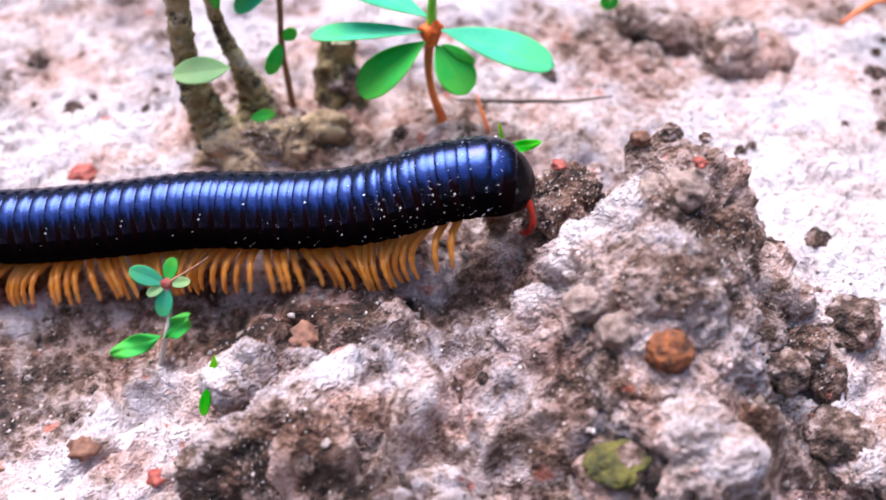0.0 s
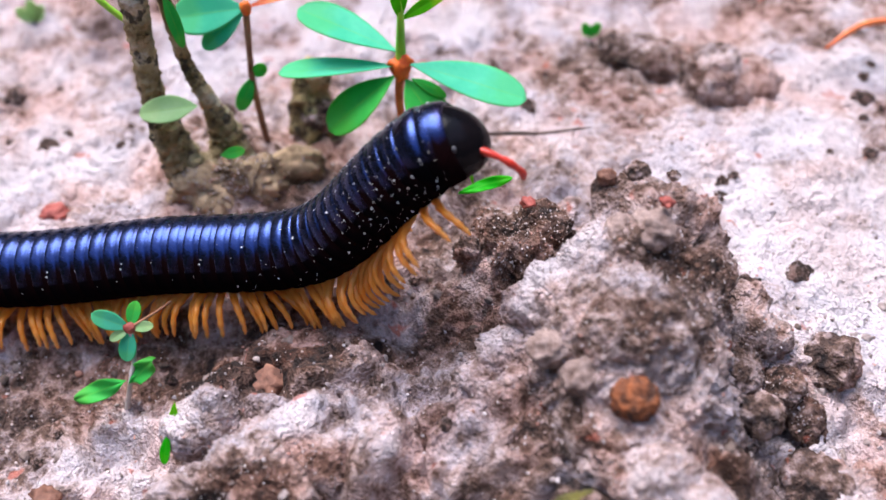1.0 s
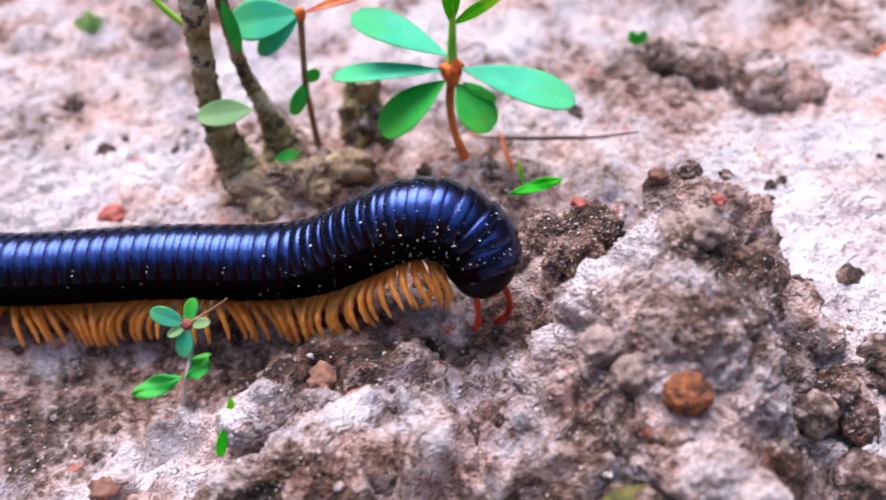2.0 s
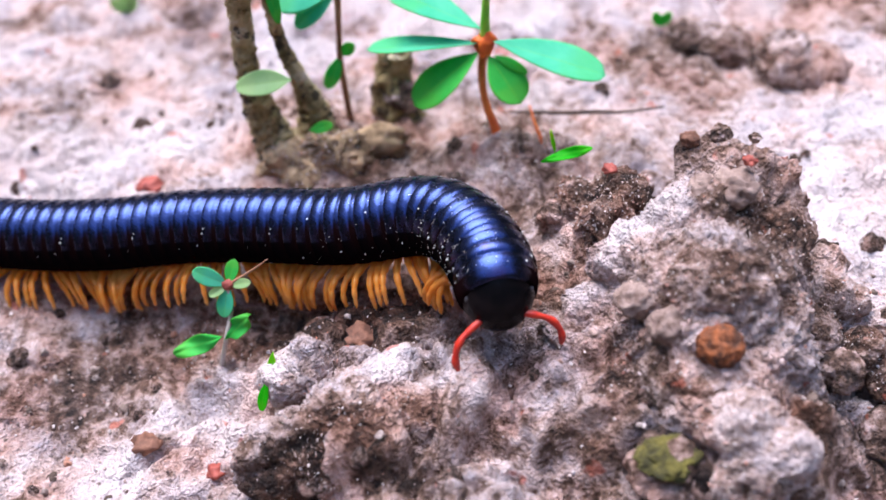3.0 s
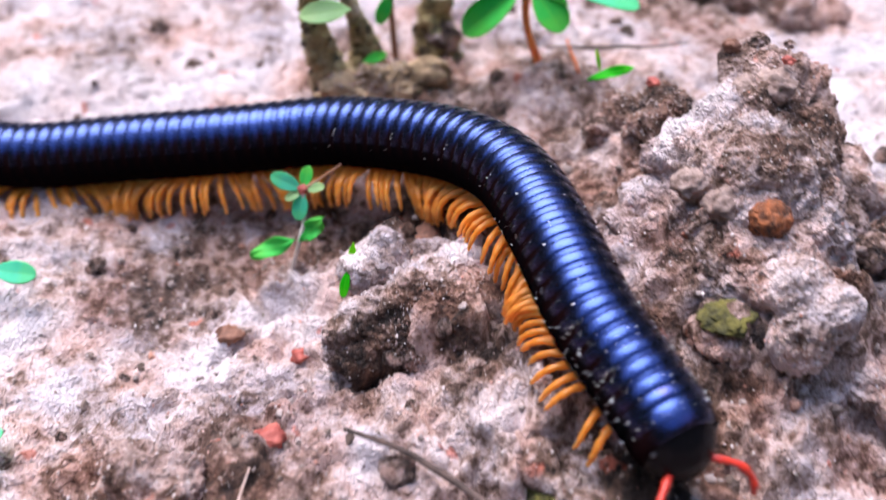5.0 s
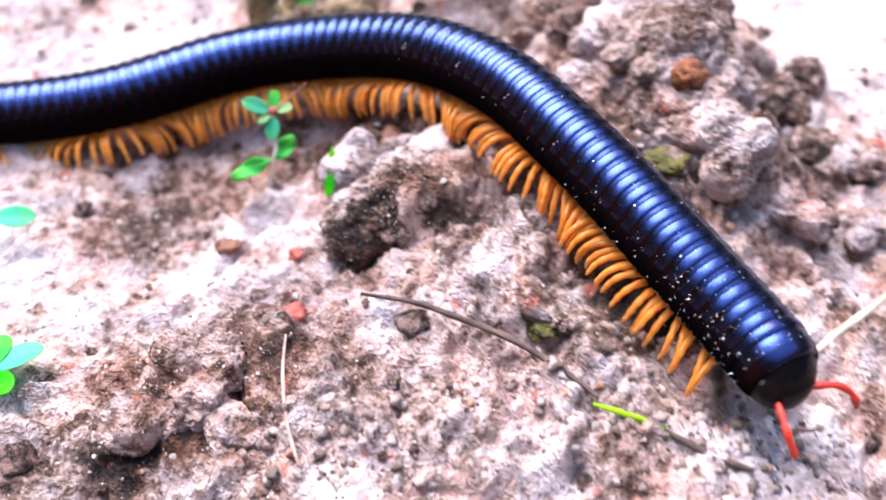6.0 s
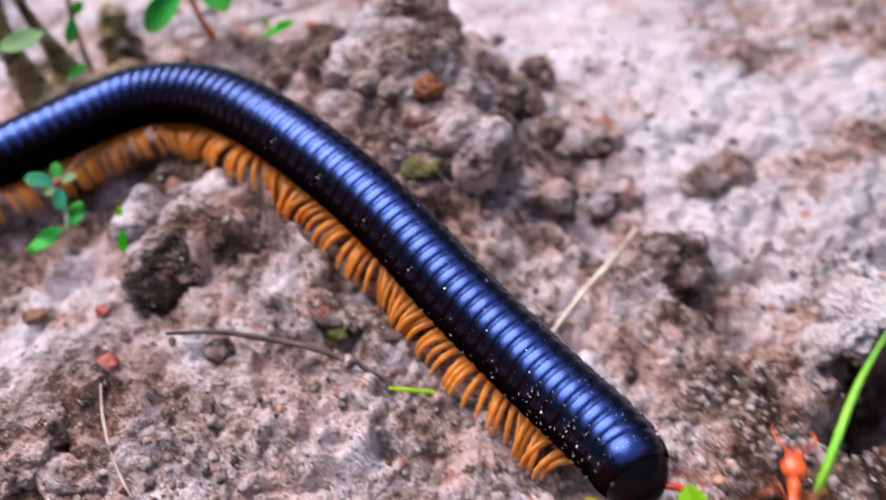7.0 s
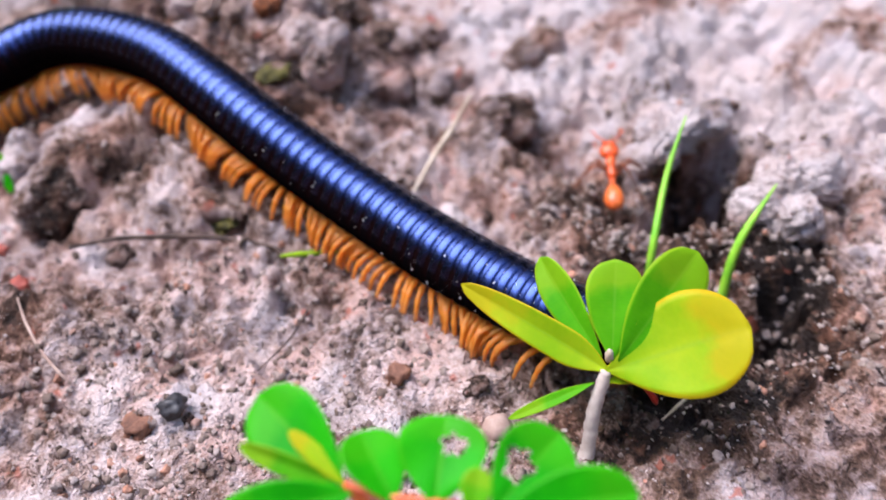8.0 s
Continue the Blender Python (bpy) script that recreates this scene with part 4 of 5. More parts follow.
def round_leaf_plant():
    """The low plant with broad yellowish leaves in the foreground."""
    t = thing("leafy_weed", "low weed with broad yellowish green leaves on a pale stem", "weed")
    j = (1.36, -2.80, 1.00)
    stem("stem", [(0.80, -3.00, level(0.80, -3.00) - 0.15), (0.95, -2.94, 0.15), (1.12, -2.86, 0.60), j], (0.11, 0.085, 0.085, 0.065), PALE_STEM, t, sides=12, count=40, rough=0.08)
    leaf(j, (2.68, -3.68, 1.45), 1.20, (-0.30, -0.45, 0.85), YELLOW_LEAF, t, "broad yellow-green leaf with an orange edge", widest=0.62, curl=-0.05, fold=0.10, wave=0.02)
    leaf((1.50, -2.85, 1.10), (2.74, -2.88, 1.98), 0.76, (-0.50, -0.70, 0.5), LIME_LEAF, t, widest=0.66, fold=0.12, wave=0.02)
    leaf((1.45, -2.80, 1.10), (2.02, -2.28, 1.95), 0.66, (-0.55, -0.60, 0.6), LIME_LEAF, t, widest=0.70, fold=0.08, wave=0.02)
    leaf((1.42, -2.66, 1.08), (1.52, -1.46, 1.74), 0.44, (-0.75, -0.35, 0.55), LIME_LEAF, t, "narrow folded green leaf", widest=0.62, fold=0.25, wave=0.02)
    leaf((1.40, -2.82, 0.98), (0.76, -1.02, 1.52), 0.42, (-0.45, -0.70, 0.5), YELLOW_LEAF, t, "narrow yellowing leaf", widest=0.30, fold=0.25, curl=-0.03, wave=0.02)
    leaf((1.20, -2.78, 0.92), (0.22, -2.42, 0.80), 0.15, (-0.1, -0.5, 0.9), LIME_LEAF, t, "thin drooping leaflet", widest=0.5, curl=0.16)
    leaf((1.30, -2.85, 0.90), (1.86, -3.05, 0.82), 0.16, (0, -0.5, 0.9), YELLOW_LEAF, t, widest=0.5, curl=0.1)
    verts, faces = lump_shape(80, 3, 0.25, 0.055, 2.0)
    mesh_object("bud", [Vector(v) + Vector((1.47, -2.74, 1.12)) for v in verts], faces, STRAW, t, "small pale bud")


def bright_weed():
    """The taller weed that rises close before the camera at the end."""
    t = thing("leafy_weed", "bright green weed with oval leaves, some eaten through", "weed")
    j = (-2.19, -3.32, 2.91)
    k = (-1.45, -4.34, 2.92)
    eye = (-0.35, -0.5, 0.8)
    stem("stem", [(-1.75, -4.35, level(-1.75, -4.35) - 0.1), (-1.80, -4.25, 1.0), (-1.98, -3.85, 2.3), j], (0.10, 0.08, 0.06, 0.045), RED_STEM, t, count=30, rough=0.05)
    stem("stalk", [j, (-1.97, -3.68, 2.91), (-1.72, -3.99, 2.92), k], (0.04, 0.05, 0.047, 0.04), RED_STEM, t, "orange-red side stalk", count=24, rough=0.05)
    leaf(j, (-2.36, -2.26, 3.27), 0.67, eye, BRIGHT_LEAF, t, widest=0.68, wave=0.02)
    leaf(j, (-2.74, -2.54, 3.13), 0.2, (-0.6, -0.4, 0.6), LIME_LEAF, t, widest=0.55, fold=0.3)
    leaf(j, (-2.29, -2.75, 3.22), 0.17, (0.2, -0.5, 0.8), YELLOW_LEAF, t, "small yellow-green new leaf", widest=0.55)
    leaf((-2.15, -3.41, 2.89), (-3.23, -2.95, 2.97), 0.48, eye, BRIGHT_LEAF, t, widest=0.6, wave=0.02)
    leaf((-1.99, -3.76, 2.93), (-1.85, -3.13, 3.19), 0.57, (0.1, -0.8, 0.6), BRIGHT_LEAF, t, "green oval leaf turned from the light", widest=0.66, fold=0.2)
    leaf((-1.76, -3.99, 2.92), (-1.23, -3.52, 3.23), 0.74, eye, BRIGHT_LEAF, t, "green leaf with a pale torn hole", widest=0.66, hole=(0.66, 0.36, 0.15), wave=0.03)
    leaf((-1.6, -4.26, 2.91), (-1.33, -4.07, 3.14), 0.26, (-0.3, -0.6, 0.7), LIME_LEAF, t, "small olive brown leaf", widest=0.6)
    leaf(k, (-0.62, -4.26, 3.16), 0.67, eye, BRIGHT_LEAF, t, "green leaf eaten through by insects", widest=0.64, hole=(0.48, 0.62, 0.2), wave=0.02)
    leaf((-1.43, -4.42, 2.97), (-0.54, -5.05, 3.08), 0.57, eye, BRIGHT_LEAF, t, widest=0.60, wave=0.02)
    leaf((-1.53, -4.42, 2.91), (-1.88, -4.85, 2.99), 0.35, eye, BRIGHT_LEAF, t, widest=0.60)


def grass_and_litter():
    for pts, w in ((((3.50, -1.42, level(3.5, -1.42) - 0.1), (3.75, -1.3, 0.45), (4.45, -0.85, 0.95), (5.05, -0.61, 1.5)), 0.055), (((4.10, -2.2, level(4.1, -2.2) - 0.1), (4.5, -2.1, 0.4), (5.27, -2.04, 1.0)), 0.065)):
        t = thing("grass_blade", "upright thin green blade of grass", "grass", "grass blades")
        stem("blade", pts, (w, w, w * 0.8, 0.012), GREEN_STEM, t, sides=6, count=18)
    t = thing("grass_blade", "cut yellow-green piece of grass on the soil", "grass")
    stem("blade", [(-0.16, 2.12, 0.42), (0.15, 1.9, 0.42), (0.52, 1.68, 0.36)], (0.02, 0.045, 0.015), LIME_LEAF, t, sides=6)
    for pts, r, m, label, name in (
        (((-2.45, 4.05, 0.78), (-1.9, 3.85, 0.72), (-1.42, 3.55, 0.66), (-0.85, 3.1, 0.60), (-0.45, 2.65, 0.55), (-0.20, 2.32, 0.50), (-0.10, 2.15, 0.46)), 0.040, TWIG, "thin dark twig lying on the soil", "twig"),
        (((0.50, 1.66, 0.34), (0.86, 1.28, 0.32), (1.25, 1.02, 0.26)), 0.050, TWIG, "short brown twig lying on the soil", "twig"),
        (((2.2, 2.2, 0.12), (2.9, 2.55, 0.25), (3.5, 2.75, 0.45), (3.98, 2.9, 0.72)), 0.045, STRAW, "pale dry straw leaning on a clod", "straw"),
        (((-3.38, 3.59, 0.78), (-3.46, 3.1, 0.74), (-3.49, 2.6, 0.62), (-3.45, 2.14, 0.56), (-3.40, 1.95, 0.46)), 0.022, BROWN_STRAW, "thin pale rootlet on the soil", "straw"),
        (((-1.45, 0.75, 0.12), (-0.8, 0.9, 0.18), (-0.2, 1.25, 0.2), (0.1, 1.35, 0.18)), 0.015, TWIG, "hair-thin dark rootlet on the soil", "twig"),
        (((2.9, -1.7, 0.1), (3.2, -1.65, 0.3), (3.5, -1.9, 0.1)), 0.02, STRAW, "thin curled pale rootlet on soil", "straw"),
        (((1.9, -3.2, 0.0), (2.5, -3.25, 0.12), (3.1, -3.5, 0.0)), 0.025, STRAW, "thin pale rootlet on bare soil", "straw"),
        (((0.26, 11.08, 1.02), (0.65, 11.00, 1.06), (1.04, 11.01, 1.03), (1.45, 10.95, 1.08), (1.82, 10.99, 1.04), (2.45, 11.07, 1.05)), 0.028, TWIG, "thin dark twig lying behind the mound", "twig"),
        (((0.66, 10.35, 0.70), (0.68, 10.45, 0.98), (0.60, 10.62, 1.15), (0.53, 10.81, 1.32)), 0.024, RED_STEM, "thin bare reddish shoot beside the seedling", "twig"),
        (((6.1, 12.7, 1.1), (6.7, 13.0, 1.3), (7.4, 13.0, 1.35)), 0.05, RED_STEM, "reddish stem lying far behind", "twig")):
        ob = stem(name, pts, (r * 0.6, r, r, r * 0.5), m, None, rough=0.10)
        tagged(ob, label, "twig" if name == "twig" else "straw")
    stub = stem("dead_stub", [(-1.40, 11.75, 0.35), (-1.44, 11.82, 0.80), (-1.46, 11.88, 1.20), (-1.42, 11.92, 1.52), (-1.36, 11.92, 1.62)], (0.46, 0.34, 0.25, 0.22, 0.12), BARK, None, sides=14, count=20, rough=0.16, seed=5)
    tagged(stub, "short rough brown stub of an old stem", "stub")
    lump("stone", 0.34, -2.00, 0.20, BROWN_STRAW, "small tan rounded stone on the soil", "stone", 91, rough=0.2, detail=3, flat=0.9)
    lump("seed_husk", 2.28, 5.98, 0.24, NUT, "round brown fibrous seed husk on the mound", "seed", 90, z=1.86, rough=0.12, detail=5, flat=1.0)
    for x, y, z, r, m, label in (
        (2.74, 7.72, 2.82, 0.07, RED_CRUMB, "bright red crumb on the mound's top"), (1.42, 8.72, 1.90, 0.08, RED_CRUMB, "dull red crumb on the dark clod"),
        (-3.15, 5.68, None, 0.11, RED_CRUMB, "dull red crumb of dry soil"), (3.30, 7.27, None, 0.10, RED_CRUMB, "red crumb beside the mound"),
        (-3.28, 4.17, None, 0.16, RED_CRUMB, "dull red crumb of dry soil"), (-4.07, 6.05, None, 0.16, BROWN_CRUMB, "brown crumb of dry soil"),
        (-1.60, 7.12, 0.72, 0.20, BROWN_CRUMB, "reddish brown lump beside the ridge"), (-4.92, 10.2, None, 0.18, RED_CRUMB, "reddish lump on pale ground"),
        (-0.10, -0.60, None, 0.16, BROWN_CRUMB, "small orange-brown stone on soil"), (-3.0, 0.9, None, 0.20, BROWN_CRUMB, "reddish brown crumb of dry soil"),
        (-2.55, 0.78, None, 0.18, BLACK_STONE, "small black shiny stone on soil"), (2.90, 8.20, 2.74, 0.07, MOUND, "dark crumb on the mound's top"),
        (3.9, 4.9, None, 0.12, RED_CRUMB, "small red crumb of soil"), (5.4, 6.0, None, 0.14, RED_CRUMB, "pinkish red crumb of soil"), (3.4, 1.5, None, 0.12, BROWN_CRUMB, "orange-brown crumb of dry soil")):
        lump("crumb", x, y, r, m, label, "crumb", int(abs(x * 31 + y * 17)) % 60 + 100, z=z, rough=0.5, detail=3, flat=0.7, sink=0.45)
    lump("moss_patch", 1.68, 5.10, 0.29, MOSS, "olive green cushion of moss on a clod", "moss", 95, z=1.22, rough=0.32, detail=5, flat=0.35)
    lump("moss_patch", -0.35, 3.55, 0.24, MOSS, "olive green cushion of moss on the soil", "moss", 96, rough=0.5, detail=5, flat=0.35, sink=0.4)


seedling()
back_seedling()
woody_shrub()
small_sprig()
creeping_bits()
round_leaf_plant()
bright_weed()
grass_and_litter()

# ---------------------------------------------------------------- the millipede
millipede = thing("millipede", "glossy blue-black giant millipede with amber legs and red feelers", "millipede")


def lathe(profile, sides=36, belly=0.93):
    """A ring round the x axis; belly: how far its underside is flattened."""
    verts, faces = [], []
    for x, r in profile:
        for s in range(sides):
            q = 2 * math.pi * s / sides
            z = math.cos(q) * r
            verts.append((x, math.sin(q) * r, z * (belly if z < 0 else 1.0)))
    for k in range(len(profile) - 1):
        for s in range(sides):
            faces.append((k * sides + s, k * sides + (s + 1) % sides, (k + 1) * sides + (s + 1) % sides, (k + 1) * sides + s))
    return verts, faces


def capped(profile, sides=36, belly=0.93):
    """A ring closed to a dome at the end of its profile."""
    verts, faces = lathe(profile, sides, belly)
    n = len(profile) - 1
    verts.append((profile[-1][0] + 0.004, 0, 0))
    for s in range(sides):
        faces.append((n * sides + s, n * sides + (s + 1) % sides, len(verts) - 1))
    return verts, faces


def specks(seed, count):
    """Sand grains that cling to one ring."""
    rng = np.random.default_rng(seed)
    bm = bmesh.new()
    bmesh.ops.create_icosphere(bm, subdivisions=1, radius=1.0)
    ico = np.array([v.co[:] for v in bm.verts])
    tri = [[v.index for v in f.verts] for f in bm.faces]
    bm.free()
    verts, faces = [], []
    for k in range(count):
        q, x = rng.uniform(-1.9, 1.9), rng.uniform(-0.1, 0.09)
        if k % 3:
            q, x = 0.55 * rng.normal() + (1.3 if k % 2 else -1.3), rng.choice((-0.085, 0.05)) + 0.012 * rng.normal()
        r = 0.0025 + 0.007 * rng.random() ** 2.5
        at = np.array((x, math.sin(q) * RADIUS * 1.01, math.cos(q) * RADIUS * (1.01 if math.cos(q) > 0 else 0.94)))
        faces += [[i + len(verts) for i in f] for f in tri]
        verts += list(ico * r * rng.uniform(0.4, 1.9, 3) + at)
    return verts, faces


RING_PROFILE = [(-HALF - 0.03, 0.425), (-HALF - 0.006, 0.456), (-HALF, 0.468), (-HALF + 0.005, 0.4745), (-HALF + 0.012, 0.4780), (-HALF + 0.03, 0.4800), (-0.02, 0.4800), (0.010, 0.4785), (0.022, 0.4755), (0.030, 0.4710), (0.037, 0.4675), (0.046, 0.4660), (0.065, 0.4652), (HALF, 0.4625), (HALF + 0.04, 0.450), (HALF + 0.11, 0.425)]
LEG_POINTS = [(0, 0, 0), (0.0, 0.18, -0.05), (0.012, 0.34, -0.09), (0.03, 0.45, -0.19), (0.035, 0.485, -0.32), (0.02, 0.48, -0.44)]
LEG_RADII = (0.062, 0.054, 0.044, 0.051, 0.037, 0.044, 0.031, 0.037, 0.024, 0.028, 0.008)


def build_millipede():
    rings, legs = [], []
    left = right = None
    grains = [specks(300 + k, 40 if k < 3 else 11 if k < 7 else 3) for k in range(12)]
    grain_meshes = {}
    for k in range(RINGS):
        girth = 1.0 if k < RINGS - 8 else 1.0 - 0.055 * (k - (RINGS - 9))
        if k == 0:
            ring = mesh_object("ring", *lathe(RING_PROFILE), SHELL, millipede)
            first = ring
        else:
            ring = share("ring", first, millipede)
        ring.scale = (1.0, girth, girth)
        rings.append(ring)
        if k < 34:
            which = k % 3 if k < 6 else 3 + (k * 3) % 4 if k < 15 else 7 + (k * 2) % 5
            if which not in grain_meshes:
                grain_meshes[which] = mesh_object("sand", *grains[which], SAND, ring, "white sand grains clinging to the shell", smooth=False)
            else:
                share("sand", grain_meshes[which], ring, label="white sand grains clinging to the shell")
        if 1 <= k < RINGS - 2:
            for pair, x in enumerate((0.0,) if k < 4 else (0.045, -0.05)):
                for flank in (-1, 1):
                    if left is None and flank < 0:
                        left = mesh_object("leg", *tube([(x2, -y2, z2) for x2, y2, z2 in LEG_POINTS], LEG_RADII, sides=7, count=26), LEG, ring)
                        leg = left
                    elif right is None and flank > 0:
                        right = mesh_object("leg", *tube(LEG_POINTS, LEG_RADII, sides=7, count=26), LEG, ring)
                        leg = right
                    else:
                        leg = share("leg", left if flank < 0 else right, ring)
                    legs.append((leg, k + pair * 0.5, x, flank))
    head_verts, head_faces = capped([(-0.16, 0.41), (-0.02, 0.428), (0.06, 0.425), (0.14, 0.408), (0.22, 0.378), (0.30, 0.332), (0.37, 0.272), (0.42, 0.205), (0.455, 0.130), (0.470, 0.060)], 36, 0.98)
    head = mesh_object("head", [(x, y, z - 0.30 * max(0.0, x) ** 1.5) for x, y, z in head_verts], head_faces, HEAD_SHELL, millipede, "smooth black head")
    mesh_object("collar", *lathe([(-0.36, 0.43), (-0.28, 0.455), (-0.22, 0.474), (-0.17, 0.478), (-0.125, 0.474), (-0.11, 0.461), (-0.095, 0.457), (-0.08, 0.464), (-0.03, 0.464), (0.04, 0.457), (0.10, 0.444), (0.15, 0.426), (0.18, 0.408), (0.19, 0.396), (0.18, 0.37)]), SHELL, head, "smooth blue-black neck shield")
    mesh_object("sand", *[[(x - 0.06, y * 0.985, z * 0.985) for x, y, z in part] if n == 0 else part for n, part in enumerate(specks(330, 45))], SAND, head, "white sand grains clinging to the neck", smooth=False)
    mesh_object("mouth", *[[Vector(v) + Vector((0.20, 0, -0.30)) for v in part] if n == 0 else part for n, part in enumerate(lump_shape(60, 3, 0.1, 0.17, 0.6))], BROWN_CRUMB, head, "reddish brown mouthparts")
    feelers = []
    line = [(0, 0, 0), (0.15, 0.03, 0.02), (0.30, 0.05, 0.02), (0.43, 0.04, -0.03), (0.53, 0.0, -0.11), (0.58, -0.04, -0.22)]
    for side in (-1, 1):
        verts, faces = tube([(x, y * side, z) for x, y, z in line], (0.032, 0.044, 0.031, 0.046, 0.033, 0.046, 0.026), sides=8, count=30)
        feelers.append((mesh_object("feeler", verts, faces, FEELER, head, "jointed red feeler"), side))
    for side in (-1, 1):
        verts, faces = lump_shape(61, 2, 0.05, 0.045, 1.0)
        mesh_object("eye", [Vector((v.x * 0.6, v.y, v.z)) + Vector((0.20, side * 0.33, 0.12)) for v in verts], faces, BLACK_STONE, head)
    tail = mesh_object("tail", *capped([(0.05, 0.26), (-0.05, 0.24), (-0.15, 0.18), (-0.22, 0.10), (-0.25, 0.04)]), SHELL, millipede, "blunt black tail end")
    return rings, legs, head, feelers, tail


RING_PARTS, LEG_PARTS, HEAD, FEELERS, TAIL = build_millipede()

# ---------------------------------------------------------------- the ant
ANT_RED = plain("red_ant_shell", (0.50, 0.045, 0.008), (0.74, 0.12, 0.02), 500, 0.32)
ANT_ORANGE = plain("orange_ant_shell", (0.56, 0.09, 0.018), (0.72, 0.18, 0.04), 500, 0.3)
ANT_LEG = plain("brown_ant_leg", (0.10, 0.02, 0.006), (0.26, 0.06, 0.015), 500, 0.4)
ANT_LEG_ROOTS = ((0.17, 34), (0.07, -6), (-0.03, -44))


def build_ant():
    """A slender red ant; it faces along +x and stands on z = 0."""
    ant = thing("ant", "slender orange-red ant with long legs walking over the soil", "ant")

    def oval(name, middle, size, material, parent, label=""):
        bm = bmesh.new()
        bmesh.ops.create_icosphere(bm, subdivisions=3, radius=1.0)
        verts = [Vector(middle) + Vector((v.co.x * size[0], v.co.y * size[1] * (1 - 0.22 * v.co.x), v.co.z * size[2])) for v in bm.verts]
        faces = [[v.index for v in f.verts] for f in bm.faces]
        bm.free()
        return mesh_object(name, verts, faces, material, parent, label)

    head = oval("head", (0.47, 0, 0.36), (0.16, 0.145, 0.10), ANT_RED, ant)
    for side in (-1, 1):
        oval("eye", (0.50, side * 0.11, 0.40), (0.035, 0.02, 0.03), BLACK_STONE, head)
        stem("feeler", [(0.60, side * 0.05, 0.38), (0.72, side * 0.20, 0.46), (0.86, side * 0.24, 0.36), (0.98, side * 0.20, 0.24)], (0.013, 0.013, 0.014, 0.012), ANT_RED, head, sides=6)
        stem("jaw", [(0.60, side * 0.07, 0.33), (0.68, side * 0.07, 0.31), (0.71, side * 0.01, 0.30)], (0.025, 0.02, 0.008), ANT_RED, head, sides=6)
    stem("thorax", [(0.33, 0, 0.36), (0.22, 0, 0.39), (0.10, 0, 0.36), (-0.02, 0, 0.33), (-0.10, 0, 0.30)], (0.035, 0.085, 0.06, 0.075, 0.035), ANT_RED, ant, sides=12, count=24)
    stem("waist", [(-0.08, 0, 0.30), (-0.14, 0, 0.33), (-0.20, 0, 0.30)], (0.03, 0.045, 0.03), ANT_RED, ant, sides=10, count=12)
    oval("gaster", (-0.40, 0, 0.29), (0.235, 0.145, 0.135), ANT_ORANGE, ant, "orange hind body")
    legs = []
    for x, turn in ANT_LEG_ROOTS:
        for side in (-1, 1):
            leg = stem("leg", [(0, 0, 0), (0, side * 0.20, 0.17), (0, side * 0.42, -0.05), (0, side * 0.52, -0.27), (0, side * 0.60, -0.30)], (0.018, 0.022, 0.013, 0.011, 0.007), ANT_LEG, ant, sides=6, count=18)
            legs.append((leg, x, turn, side))
    return ant, legs


ANT, ANT_LEGS = build_ant()

# ---------------------------------------------------------------- how the millipede moves
LINES = {}


def body_line(t, *points):
    """The middle line of the body at a time, from the rear towards the head, in centimetres."""
    LINES[t] = np.array(points, float)


body_line(0, (-5.50, 8.75, 0.94), (-4.02, 8.66, 1.14), (-2.93, 8.60, 1.34), (-1.87, 8.47, 1.44), (-0.84, 8.34, 1.65), (-0.17, 8.30, 1.95), (0.47, 8.30, 2.12), (1.09, 8.30, 2.00))
body_line(0.5, (-5.16, 8.75, 0.96), (-4.04, 8.69, 1.09), (-2.93, 8.62, 1.28), (-1.87, 8.51, 1.39), (-1.17, 8.43, 1.52), (-0.46, 8.34, 1.91), (0.20, 8.30, 2.33), (0.64, 8.30, 2.47), (1.14, 8.30, 2.41))
body_line(1, (-5.09, 8.75, 0.93), (-3.97, 8.69, 1.06), (-2.88, 8.62, 1.26), (-1.82, 8.51, 1.38), (-1.04, 8.42, 1.60), (-0.53, 8.36, 2.09), (-0.11, 8.31, 2.65), (0.27, 8.30, 3.04), (0.57, 8.30, 3.23), (0.91, 8.30, 3.25))
body_line(1.5, (-5.39, 8.75, 0.93), (-4.25, 8.69, 1.06), (-3.14, 8.62, 1.21), (-2.21, 8.53, 1.29), (-1.55, 8.45, 1.53), (-1.10, 8.40, 1.87), (-0.65, 8.35, 2.35), (-0.31, 8.31, 2.73), (0.01, 8.30, 2.90), (0.31, 8.30, 2.87), (0.46, 8.25, 2.72), (0.49, 8.10, 2.55))
body_line(2, (-5.88, 8.75, 0.93), (-4.73, 8.69, 1.02), (-3.60, 8.62, 1.15), (-2.51, 8.51, 1.21), (-1.71, 8.42, 1.38), (-1.11, 8.35, 1.76), (-0.55, 8.28, 2.11), (-0.10, 8.20, 2.17), (0.20, 8.10, 2.02), (0.32, 7.95, 1.76), (0.34, 7.65, 1.48))
body_line(2.2, (-6.13, 8.75, 0.93), (-4.98, 8.69, 0.99), (-3.82, 8.62, 1.16), (-2.72, 8.51, 1.25), (-1.93, 8.42, 1.29), (-1.34, 8.35, 1.60), (-0.76, 8.27, 2.09), (-0.23, 8.15, 2.26), (0.20, 8.00, 2.15), (0.42, 7.80, 1.97), (0.50, 7.50, 1.69))
body_line(3.3, (-6.78, 8.99, 0.75), (-5.06, 8.66, 0.98), (-3.89, 8.60, 1.16), (-2.74, 8.40, 1.35), (-1.62, 8.01, 1.65), (-1.00, 7.93, 1.78), (-0.57, 7.80, 1.82), (-0.26, 7.27, 1.90), (-0.12, 6.66, 1.95), (-0.06, 5.95, 1.94))
